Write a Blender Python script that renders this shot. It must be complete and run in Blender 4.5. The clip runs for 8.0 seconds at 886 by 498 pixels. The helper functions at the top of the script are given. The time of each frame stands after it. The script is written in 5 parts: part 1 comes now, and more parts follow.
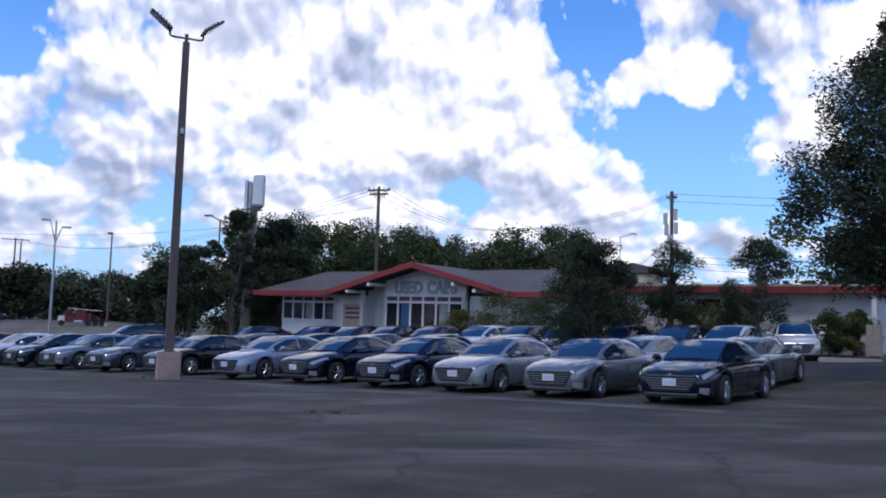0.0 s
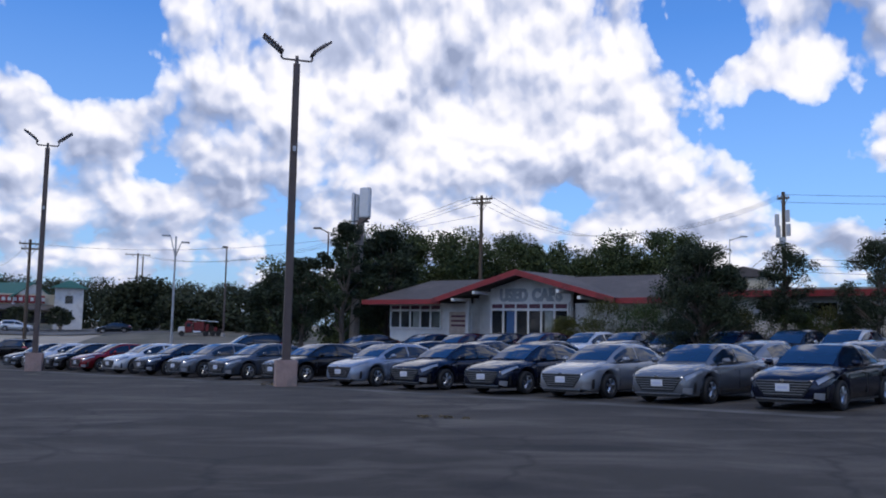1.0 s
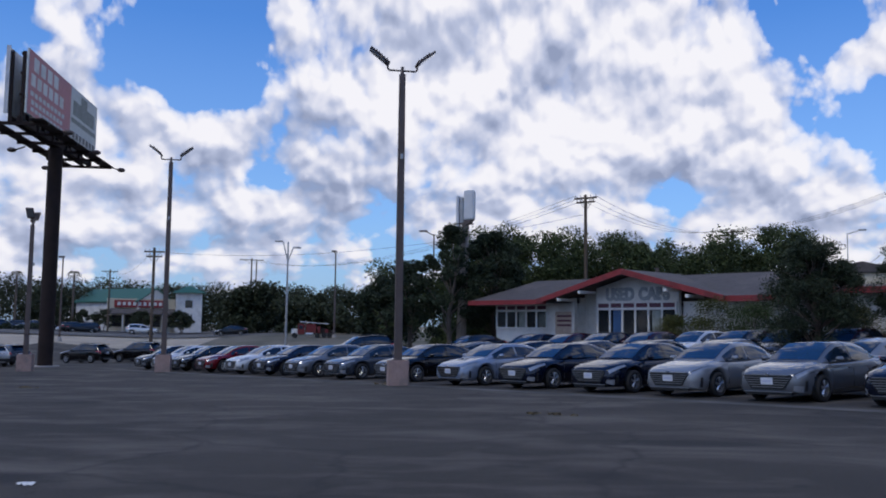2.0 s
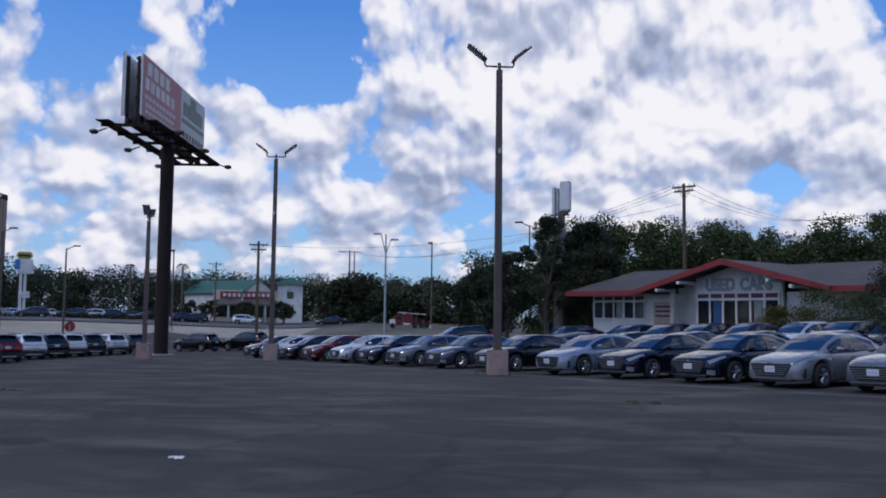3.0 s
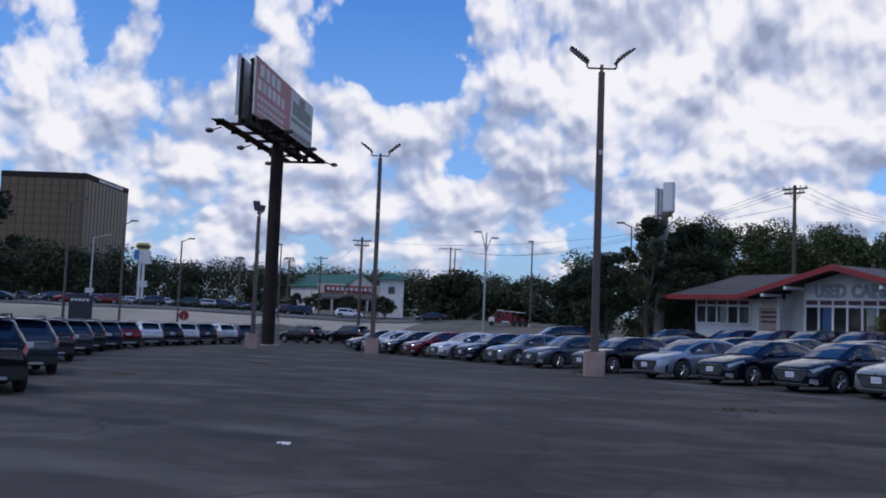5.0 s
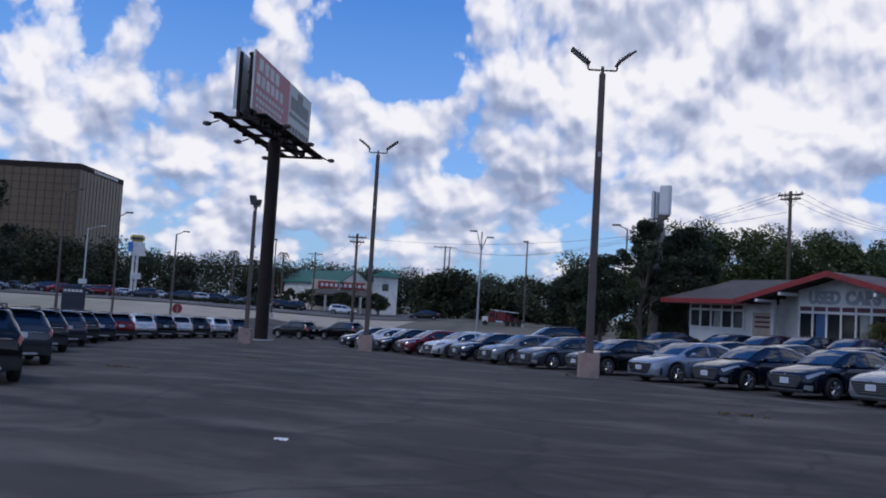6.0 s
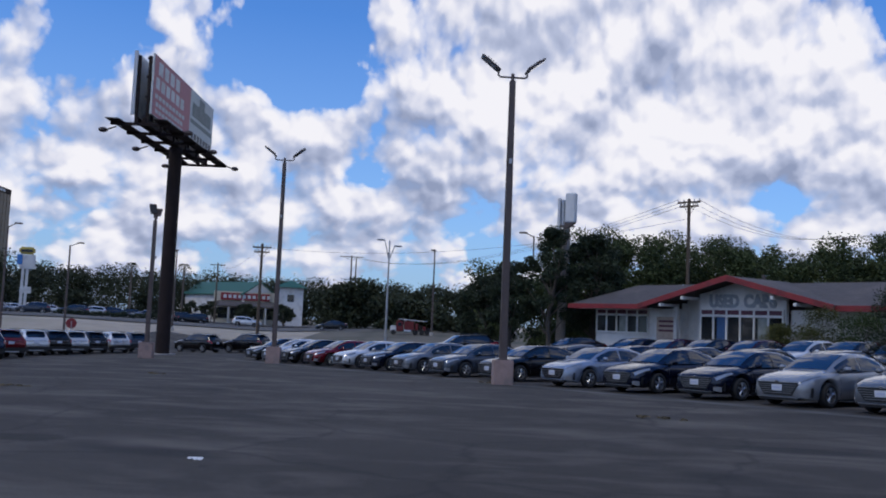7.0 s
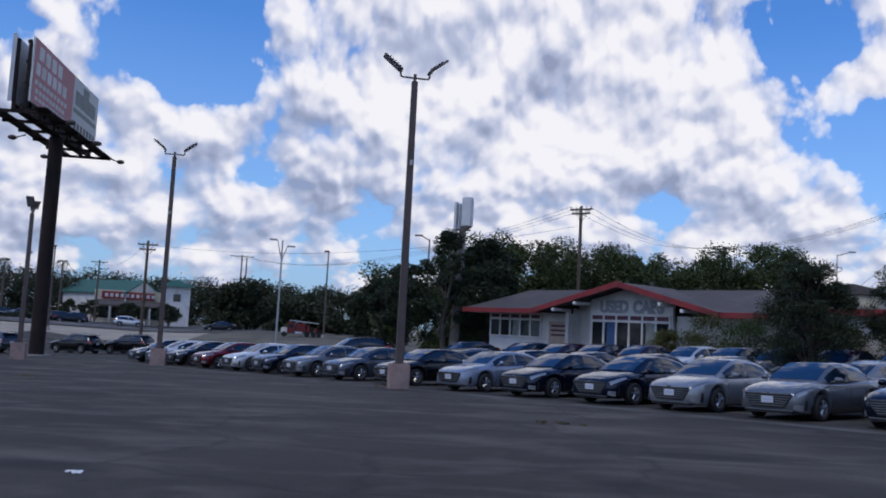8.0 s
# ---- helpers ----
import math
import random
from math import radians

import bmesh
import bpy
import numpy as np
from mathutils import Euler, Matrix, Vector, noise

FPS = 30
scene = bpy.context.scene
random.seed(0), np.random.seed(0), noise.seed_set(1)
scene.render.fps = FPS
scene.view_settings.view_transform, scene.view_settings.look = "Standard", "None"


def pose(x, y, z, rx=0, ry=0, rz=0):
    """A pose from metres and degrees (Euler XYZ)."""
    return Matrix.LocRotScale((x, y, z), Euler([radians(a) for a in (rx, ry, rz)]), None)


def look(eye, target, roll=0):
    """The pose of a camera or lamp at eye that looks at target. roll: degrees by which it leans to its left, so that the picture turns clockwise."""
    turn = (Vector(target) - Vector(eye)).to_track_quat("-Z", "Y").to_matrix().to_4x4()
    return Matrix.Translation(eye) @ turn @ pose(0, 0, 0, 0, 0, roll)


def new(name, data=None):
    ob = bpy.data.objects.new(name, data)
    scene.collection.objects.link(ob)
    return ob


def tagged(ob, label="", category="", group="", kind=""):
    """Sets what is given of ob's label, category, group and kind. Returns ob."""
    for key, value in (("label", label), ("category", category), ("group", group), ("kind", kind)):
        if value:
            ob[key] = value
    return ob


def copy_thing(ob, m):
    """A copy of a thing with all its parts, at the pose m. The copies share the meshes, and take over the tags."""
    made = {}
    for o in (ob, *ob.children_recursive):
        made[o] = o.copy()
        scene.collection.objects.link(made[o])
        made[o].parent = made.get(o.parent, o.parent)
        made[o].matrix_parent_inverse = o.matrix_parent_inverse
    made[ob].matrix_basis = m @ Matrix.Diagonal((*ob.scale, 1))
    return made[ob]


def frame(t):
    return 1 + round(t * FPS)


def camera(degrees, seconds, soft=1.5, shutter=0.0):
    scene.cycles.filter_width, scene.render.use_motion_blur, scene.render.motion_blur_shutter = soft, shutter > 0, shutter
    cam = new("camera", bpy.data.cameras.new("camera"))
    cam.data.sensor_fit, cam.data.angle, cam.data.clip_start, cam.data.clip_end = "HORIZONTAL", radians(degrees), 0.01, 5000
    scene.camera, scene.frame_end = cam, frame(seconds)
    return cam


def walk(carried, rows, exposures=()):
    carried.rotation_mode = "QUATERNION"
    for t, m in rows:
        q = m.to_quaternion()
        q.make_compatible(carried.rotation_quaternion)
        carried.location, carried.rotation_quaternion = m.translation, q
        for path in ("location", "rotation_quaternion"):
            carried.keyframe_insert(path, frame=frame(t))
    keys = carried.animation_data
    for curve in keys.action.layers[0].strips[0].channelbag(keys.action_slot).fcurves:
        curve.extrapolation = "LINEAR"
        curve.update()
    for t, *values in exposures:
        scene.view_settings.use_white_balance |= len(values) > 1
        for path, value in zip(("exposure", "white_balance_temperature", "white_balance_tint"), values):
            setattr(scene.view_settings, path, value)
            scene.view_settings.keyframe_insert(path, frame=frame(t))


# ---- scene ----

# ================= camera and walk =================
cam = camera(53.93, 8.0, soft=1.9)
PATH = [
    (0.0, pose(-0.000, 0.000, 1.649, 94.868, -1.709, -0.200)),
    (0.5, pose(0.002, -0.190, 1.634, 95.054, -1.559, 3.230)),
    (1.0, pose(-0.056, -0.494, 1.633, 95.206, -1.160, 6.626)),
    (1.5, pose(-0.020, -0.824, 1.636, 95.299, -0.782, 10.109)),
    (3.0, pose(0.039, -1.955, 1.646, 94.423, -0.670, 19.716)),
    (3.5, pose(0.138, -2.133, 1.670, 94.229, -0.740, 22.312)),
    (4.0, pose(0.238, -2.256, 1.688, 94.087, -1.168, 24.372)),
    (4.5, pose(0.297, -2.359, 1.699, 94.094, -1.612, 25.739)),
    (6.0, pose(0.187, -2.400, 1.703, 93.999, -3.408, 25.783)),
    (6.5, pose(-0.028, -2.251, 1.686, 94.387, -3.287, 22.661)),
    (7.0, pose(-0.207, -2.119, 1.657, 94.929, -2.382, 19.616)),
    (7.5, pose(-0.361, -1.953, 1.654, 95.197, -2.177, 16.340)),
    (8.0, pose(-0.525, -1.746, 1.666, 95.427, -2.941, 12.493)),
]
walk(cam, PATH, [(0.0, 0.06), (0.5, -0.03), (1.0, -0.18), (1.5, -0.29), (3.0, -0.34), (8.0, -0.34)])

# ================= world and sun =================
SUN_ELEV, SUN_YAW = 58.0, 150.0      # degrees; yaw to the left of +y


class Nodes:
    """Short hand for building node trees."""

    def __init__(self, tree):
        self.tree = tree

    def add(self, kind, values=None, **props):
        node = self.tree.nodes.new(kind)
        for key, value in props.items():
            setattr(node, key, value)
        for key, value in (values or {}).items():
            if isinstance(value, bpy.types.NodeSocket):
                self.tree.links.new(value, node.inputs[key])
            else:
                node.inputs[key].default_value = value
        return node

    def math(self, op, a, b=0.0, c=0.0, clamp=False):
        return self.add("ShaderNodeMath", {0: a, 1: b, 2: c}, operation=op, use_clamp=clamp).outputs[0]

    def mix(self, fac, a, b, kind="MIX"):
        node = self.add("ShaderNodeMix", data_type="RGBA", blend_type=kind)
        for slot, value in ((0, fac), (6, a), (7, b)):
            if isinstance(value, bpy.types.NodeSocket):
                self.tree.links.new(value, node.inputs[slot])
            else:
                node.inputs[slot].default_value = value
        return node.outputs[2]

    def ramp(self, fac, *stops):
        node = self.add("ShaderNodeValToRGB", {0: fac})
        ramp = node.color_ramp
        while len(ramp.elements) < len(stops):
            ramp.elements.new(0.5)
        for element, (place, colour) in zip(ramp.elements, stops):
            element.position, element.color = place, colour
        return node.outputs[0]

    def noise(self, vector, scale, detail=4.0, rough=0.55, dims="3D", distortion=0.0):
        return self.add("ShaderNodeTexNoise", {"Vector": vector, "Scale": scale, "Detail": detail, "Roughness": rough,
                                               "Distortion": distortion}, noise_dimensions=dims).outputs[0]


def grey(v):
    return (v, v, v, 1)


# clouds: bearing (degrees to the left of +y), elevation, half width, half height, weight
CLOUD_MASSES = [
    (-9.5, 18.5, 2.4, 2.4, -0.42), (-15.5, 12.6, 4.2, 1.9, -0.36), (-20, 8, 5.0, 1.3, -0.32), (-2, 8.4, 2.4, 1.2, -0.30),
    (31, 16.6, 3.8, 3.6, -0.44), (27.5, 14.5, 2, 2, -0.25), (42, 17.5, 2.6, 3, -0.38), (36, 21, 3, 1.6, -0.22), (25, 9.5, 1.6, 0.8, -0.2), (-26, 10, 3, 3, -0.25),
    (9, 17, 13, 7, 0.26), (-4, 13, 5, 3, 0.2), (-13.5, 16.2, 4, 1.3, 0.32), (-17, 20, 6, 2.5, 0.22), (-22.5, 11.7, 2.3, 1.6, 0.34), (-9, 7.4, 4.5, 1.5, 0.2), (-19, 5.5, 4, 1, 0.2),
    (29, 12.3, 5.5, 2.2, 0.28), (38, 12, 5, 3, 0.22), (25, 6.5, 25, 2.5, 0.10), (36, 23, 3, 1.5, 0.2), (48, 13, 5, 4, 0.15), (-2, 24, 8, 4, 0.2),
]

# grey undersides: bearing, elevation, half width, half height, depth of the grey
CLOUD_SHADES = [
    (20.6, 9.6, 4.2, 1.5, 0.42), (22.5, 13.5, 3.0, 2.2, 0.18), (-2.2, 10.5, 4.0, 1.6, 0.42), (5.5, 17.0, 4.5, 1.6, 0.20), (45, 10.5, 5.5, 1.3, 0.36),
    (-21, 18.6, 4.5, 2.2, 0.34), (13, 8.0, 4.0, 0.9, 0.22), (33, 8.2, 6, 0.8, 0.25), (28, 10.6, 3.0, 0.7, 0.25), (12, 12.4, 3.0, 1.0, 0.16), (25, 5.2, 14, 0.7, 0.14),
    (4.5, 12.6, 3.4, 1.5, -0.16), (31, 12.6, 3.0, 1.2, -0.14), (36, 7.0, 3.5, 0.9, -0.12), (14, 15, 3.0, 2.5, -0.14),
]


def build_world():
    world = bpy.data.worlds.new("sky")
    scene.world = world
    world.use_nodes = True
    tree = world.node_tree
    tree.nodes.clear()
    n = Nodes(tree)
    sky = n.add("ShaderNodeTexSky", sky_type="NISHITA", sun_disc=False)
    sky.sun_elevation, sky.sun_rotation = radians(SUN_ELEV), radians(-SUN_YAW)
    sky.air_density, sky.dust_density, sky.ozone_density = 1.0, 0.3, 2.2
    way = n.add("ShaderNodeTexCoord").outputs["Generated"]
    sep = n.add("ShaderNodeSeparateXYZ", {0: way}).outputs
    bearing = n.math("MULTIPLY", n.math("ARCTAN2", n.math("MULTIPLY", sep[0], -1.0), sep[1]), 57.2958)
    elev = n.math("MULTIPLY", n.math("ARCSINE", sep[2]), 57.2958)
    # clouds shrink and flatten towards the horizon
    height = n.math("MAXIMUM", elev, 0.0)
    squash = n.math("DIVIDE", height, n.math("ADD", n.math("MULTIPLY", height, 0.022), 0.75))
    flat = n.add("ShaderNodeCombineXYZ", {0: n.math("MULTIPLY", bearing, 0.1), 1: n.math("MULTIPLY", squash, 0.135), 2: 3.7}).outputs[0]
    masses = 0.0
    for b, e, w, h, weight in CLOUD_MASSES:
        dx = n.math("DIVIDE", n.math("SUBTRACT", bearing, b), w)
        dy = n.math("DIVIDE", n.math("SUBTRACT", elev, e), h)
        far = n.math("ADD", n.math("MULTIPLY", dx, dx), n.math("MULTIPLY", dy, dy))
        masses = n.math("ADD", masses, n.math("MULTIPLY", n.math("EXPONENT", n.math("MULTIPLY", far, -0.8)), weight))

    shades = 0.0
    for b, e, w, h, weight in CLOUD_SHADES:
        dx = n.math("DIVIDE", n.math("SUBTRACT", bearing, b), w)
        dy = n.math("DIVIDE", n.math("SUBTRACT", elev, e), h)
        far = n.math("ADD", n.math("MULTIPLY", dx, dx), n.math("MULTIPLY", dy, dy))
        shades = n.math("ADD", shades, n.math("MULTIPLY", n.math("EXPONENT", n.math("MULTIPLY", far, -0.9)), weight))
    thin = n.math("MULTIPLY", n.ramp(n.math("DIVIDE", elev, 90.0, clamp=True), (0.40, grey(0)), (0.58, grey(1))), 0.34)

    def heaps(where, scale, detail):
        return n.add("ShaderNodeTexVoronoi", {"Vector": where, "Scale": scale, "Detail": detail, "Roughness": 0.52, "Lacunarity": 2.1, "Smoothness": 0.55},
                     feature="SMOOTH_F1").outputs["Distance"]

    def density(where, detail, heap_detail):
        large = n.noise(where, 0.9, 2.0, 0.5)
        fine = n.noise(where, 2.4, detail, 0.52, distortion=0.15)
        sums = n.math("ADD", n.math("MULTIPLY", large, 0.45), n.math("MULTIPLY", fine, 0.52))
        sums = n.math("SUBTRACT", n.math("ADD", sums, 0.345), n.math("MULTIPLY", heaps(where, 2.9, heap_detail), 0.34))
        return n.math("SUBTRACT", n.math("ADD", sums, masses), thin)

    warp = n.add("ShaderNodeTexNoise", {"Vector": flat, "Scale": 2.2, "Detail": 5.0, "Roughness": 0.6}).outputs["Color"]
    warp = n.add("ShaderNodeVectorMath", {0: warp, 1: (0.5, 0.5, 0.5)}, operation="SUBTRACT").outputs[0]
    warp = n.add("ShaderNodeVectorMath", {0: warp, "Scale": 0.16}, operation="SCALE").outputs[0]
    flat = n.add("ShaderNodeVectorMath", {0: flat, 1: warp}, operation="ADD").outputs[0]
    above = n.add("ShaderNodeVectorMath", {0: flat, 1: (-0.05, 0.24, 0.0)}, operation="ADD").outputs[0]
    near_above = n.add("ShaderNodeVectorMath", {0: flat, 1: (-0.025, 0.06, 0.0)}, operation="ADD").outputs[0]
    here = density(flat, 8.0, 3.0)
    mask = n.ramp(here, (0.47, grey(0)), (0.535, grey(0.72)), (0.63, grey(1)))
    broad_light = n.math("MULTIPLY", n.math("SUBTRACT", density(flat, 1.0, 0.0), density(above, 1.0, 0.0)), 1.25)
    small_light = n.math("MULTIPLY", n.math("SUBTRACT", heaps(near_above, 2.9, 2.4), heaps(flat, 2.9, 2.4)), 1.0)
    wisps = n.math("MULTIPLY", n.math("SUBTRACT", n.noise(flat, 5.0, 6.0, 0.6), 0.5), 0.20)
    lit = n.math("ADD", n.math("ADD", broad_light, small_light), n.math("ADD", wisps, 0.64))
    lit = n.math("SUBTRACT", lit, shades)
    lit = n.math("SUBTRACT", lit, n.ramp(n.math("DIVIDE", elev, 20.0, clamp=True), (0.1, grey(0.26)), (0.55, grey(0.0))), clamp=True)
    cloud = n.ramp(lit, (0.08, (0.36, 0.425, 0.63, 1)), (0.38, (0.60, 0.665, 0.89, 1)), (0.60, (0.92, 0.94, 1.09, 1)), (0.80, (1.14, 1.13, 1.20, 1)))
    blue = n.mix(1.0, sky.outputs[0], (0.072, 0.132, 0.216, 1), "MULTIPLY")
    haze = n.ramp(n.math("DIVIDE", elev, 30.0, clamp=True), (0.0, grey(0.9)), (0.25, grey(0.4)), (0.65, grey(0.0)))
    blue = n.mix(haze, blue, (0.42, 0.58, 0.84, 1))
    colour = n.mix(mask, blue, cloud)
    back = n.add("ShaderNodeBackground", {0: colour, 1: 1.0})
    out = n.add("ShaderNodeOutputWorld")
    tree.links.new(back.outputs[0], out.inputs[0])


build_world()
sun_data = bpy.data.lights.new("sun", "SUN")
sun_data.energy, sun_data.angle, sun_data.color = 1.25, radians(14), (1.0, 0.92, 0.80)
sun = new("sun", sun_data)
_e, _b = radians(SUN_ELEV), radians(SUN_YAW)
sun.matrix_world = look((-60 * math.sin(_b) * math.cos(_e), 60 * math.cos(_b) * math.cos(_e), 60 * math.sin(_e)), (0, 0, 0))


# ================= materials =================
def material(name, colour, rough=0.7, metal=0.0, vary=0.12, scale=3.0, bump=0.0, bump_scale=40.0, coat=0.0, spec=0.5,
             second=None, second_scale=0.6, second_cut=(0.5, 0.62), emit=None, own=False, stretch=(1, 1, 1)):
    """A surface with grain at two scales, and where given a second colour in patches."""
    mat = bpy.data.materials.new(name)
    mat.use_nodes = True
    tree = mat.node_tree
    tree.nodes.clear()
    n = Nodes(tree)
    place = n.add("ShaderNodeTexCoord").outputs["Object"]
    if stretch != (1, 1, 1):
        place = n.add("ShaderNodeMapping", {"Vector": place, "Scale": stretch}).outputs[0]
    base = n.add("ShaderNodeObjectInfo").outputs["Color"] if own else None
    if base is None:
        rgb = n.add("ShaderNodeRGB")
        rgb.outputs[0].default_value = (*colour, 1)
        base = rgb.outputs[0]
    if second:
        patch = n.ramp(n.noise(place, second_scale, 5.0, 0.6), (second_cut[0], grey(0)), (second_cut[1], grey(1)))
        base = n.mix(patch, base, (*second, 1))
    grain = n.math("ADD", n.math("MULTIPLY", n.noise(place, scale, 4.0), 0.65), n.math("MULTIPLY", n.noise(place, scale * 9, 3.0), 0.35))
    shade = n.ramp(grain, (0.3, grey(1 - vary)), (0.7, grey(1 + vary)))
    base = n.mix(1.0, base, shade, "MULTIPLY")
    shader = n.add("ShaderNodeBsdfPrincipled", {"Base Color": base, "Roughness": rough, "Metallic": metal,
                                                "Coat Weight": coat, "Coat Roughness": 0.04, "Specular IOR Level": spec})
    if bump:
        height = n.noise(place, bump_scale, 4.0)
        relief = n.add("ShaderNodeBump", {"Height": height, "Strength": bump, "Distance": 0.02}).outputs[0]
        tree.links.new(relief, shader.inputs["Normal"])
    if emit:
        shader.inputs["Emission Color"].default_value, shader.inputs["Emission Strength"].default_value = (*emit[:3], 1), emit[3]
    out = n.add("ShaderNodeOutputMaterial")
    tree.links.new(shader.outputs[0], out.inputs[0])
    return mat


def leaf_material(name, dark, light):
    mat = bpy.data.materials.new(name)
    mat.use_nodes = True
    tree = mat.node_tree
    tree.nodes.clear()
    n = Nodes(tree)
    per = n.add("ShaderNodeNewGeometry").outputs["Random Per Island"]
    place = n.add("ShaderNodeTexCoord").outputs["Object"]
    blend = n.math("ADD", n.math("MULTIPLY", per, 0.55), n.math("MULTIPLY", n.noise(place, 0.5, 3.0), 0.45))
    colour = n.ramp(blend, (0.2, (*dark, 1)), (0.8, (*light, 1)))
    shader = n.add("ShaderNodeBsdfPrincipled", {"Base Color": colour, "Roughness": 0.65, "Specular IOR Level": 0.25})
    out = n.add("ShaderNodeOutputMaterial")
    tree.links.new(shader.outputs[0], out.inputs[0])
    return mat


def asphalt_material():
    """Old lot asphalt: worn pale streaks along the lanes, dark seal patches, hairline cracks, fine grit."""
    mat = bpy.data.materials.new("asphalt")
    mat.use_nodes = True
    tree = mat.node_tree
    tree.nodes.clear()
    n = Nodes(tree)
    place = n.add("ShaderNodeTexCoord").outputs["Object"]
    lanes = n.add("ShaderNodeMapping", {"Vector": place, "Rotation": (0, 0, radians(25)), "Scale": (0.30, 0.6, 1.0)}).outputs[0]
    streak = n.ramp(n.noise(lanes, 1.0, 6.0, 0.62, distortion=0.4), (0.46, grey(0)), (0.66, grey(1)))
    broad = n.ramp(n.noise(place, 0.11, 4.0, 0.6), (0.36, grey(0)), (0.62, grey(1)))
    seal = n.ramp(n.noise(lanes, 0.55, 3.0, 0.5), (0.60, grey(0)), (0.66, grey(1)))
    colour = n.mix(broad, (0.028, 0.0245, 0.0205, 1), (0.051, 0.0445, 0.037, 1))
    colour = n.mix(n.math("MULTIPLY", streak, 0.9), colour, (0.112, 0.098, 0.082, 1))
    colour = n.mix(n.math("MULTIPLY", seal, 0.8), colour, (0.014, 0.013, 0.013, 1))
    bent = n.add("ShaderNodeVectorMath", {0: place, 1: n.add("ShaderNodeTexNoise", {"Vector": place, "Scale": 0.8, "Detail": 4.0}).outputs[1]}, operation="ADD").outputs[0]
    edge = n.add("ShaderNodeTexVoronoi", {"Vector": bent, "Scale": 0.22}, feature="DISTANCE_TO_EDGE").outputs["Distance"]
    crack = n.ramp(edge, (0.0, grey(1)), (0.02, grey(0)))
    colour = n.mix(n.math("MULTIPLY", crack, 0.55), colour, (0.012, 0.011, 0.011, 1))
    grit = n.noise(place, 45.0, 3.0, 0.7)
    colour = n.mix(1.0, colour, n.ramp(grit, (0.3, grey(0.75)), (0.7, grey(1.25))), "MULTIPLY")
    spots = n.ramp(n.noise(place, 1.7, 2.0, 0.5), (0.70, grey(0)), (0.76, grey(1)))
    colour = n.mix(n.math("MULTIPLY", spots, 0.5), colour, (0.014, 0.013, 0.013, 1))
    # one long oil stain out on the open asphalt
    stain = n.add("ShaderNodeMapping", {"Vector": bent, "Location": (9.5, -8.4, 0.0), "Scale": (1.0, 1.0, 0.0)}).outputs[0]
    stain = n.add("ShaderNodeMapping", {"Vector": stain, "Rotation": (0, 0, radians(-20)), "Scale": (0.8, 1.3, 1.0)}).outputs[0]
    reach = n.add("ShaderNodeVectorMath", {0: stain}, operation="LENGTH").outputs["Value"]
    reach = n.math("ADD", reach, n.math("MULTIPLY", n.noise(place, 2.5, 5.0, 0.65), 0.9))
    colour = n.mix(n.ramp(reach, (0.85, grey(0.75)), (1.25, grey(0))), colour, (0.014, 0.012, 0.010, 1))
    relief = n.add("ShaderNodeBump", {"Height": grit, "Strength": 0.5, "Distance": 0.01}).outputs[0]
    shader = n.add("ShaderNodeBsdfPrincipled", {"Base Color": colour, "Roughness": 0.85, "Normal": relief, "Specular IOR Level": 0.35})
    tree.links.new(shader.outputs[0], n.add("ShaderNodeOutputMaterial").inputs[0])
    return mat


ASPHALT = asphalt_material()
ROAD = material("road_asphalt", (0.075, 0.073, 0.07), 0.9, vary=0.2, scale=0.3, second=(0.15, 0.14, 0.12), second_scale=0.1)
DRY = material("dry_ground", (0.36, 0.31, 0.24), 0.95, vary=0.2, scale=0.4, second=(0.27, 0.25, 0.18), second_scale=0.05)
VERGE = material("worn_verge", (0.13, 0.115, 0.085), 0.95, vary=0.25, scale=0.6, second=(0.075, 0.075, 0.05), second_scale=0.12)
STRIP = material("worn_strip", (0.115, 0.108, 0.098), 0.9, vary=0.25, scale=2.0, second=(0.045, 0.043, 0.041), second_scale=0.5, second_cut=(0.42, 0.6))
CONCRETE = material("concrete", (0.36, 0.34, 0.32), 0.9, vary=0.2, scale=4, bump=0.3)
PINKCRETE = material("painted_concrete", (0.33, 0.235, 0.21), 0.9, vary=0.22, scale=4, bump=0.3, second=(0.22, 0.175, 0.16), second_scale=2.0)
STEEL = material("weathered_steel", (0.105, 0.082, 0.076), 0.6, 0.3, vary=0.2, scale=2)
GALV = material("galvanised_steel", (0.42, 0.43, 0.45), 0.5, 0.6, vary=0.15, scale=3)
DARKPOST = material("dark_steel", (0.026, 0.018, 0.017), 0.8, 0.0, vary=0.25, scale=1.5, spec=0.2)
TIMBER = material("pole_timber", (0.10, 0.075, 0.055), 0.9, vary=0.25, scale=2, stretch=(6, 6, 0.6))
PAINT = material("car_paint", (0.5, 0.5, 0.5), 0.24, 0.40, vary=0.03, scale=30, coat=0.8, spec=0.1, own=True)
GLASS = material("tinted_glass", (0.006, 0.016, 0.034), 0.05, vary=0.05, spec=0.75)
# the blue sky's reflection is put into the windscreen's base colour
SCREEN = material("windscreen_sky_blue", (0.008, 0.034, 0.085), 0.05, vary=0.08, spec=0.6)
# trim black; also colours the painted shadow strip below the car doors
BLACK = material("black_trim_and_shade", (0.012, 0.012, 0.013), 0.45, vary=0.1)
RUBBER = material("tyre_rubber", (0.018, 0.018, 0.019), 0.85, vary=0.15)
ALLOY = material("alloy", (0.62, 0.63, 0.65), 0.32, 0.9, vary=0.06)
CHROME = material("chrome", (0.75, 0.76, 0.78), 0.14, 1.0, vary=0.03)
GRILLEBAR = material("satin_bar", (0.30, 0.31, 0.33), 0.3, 0.9, vary=0.05)
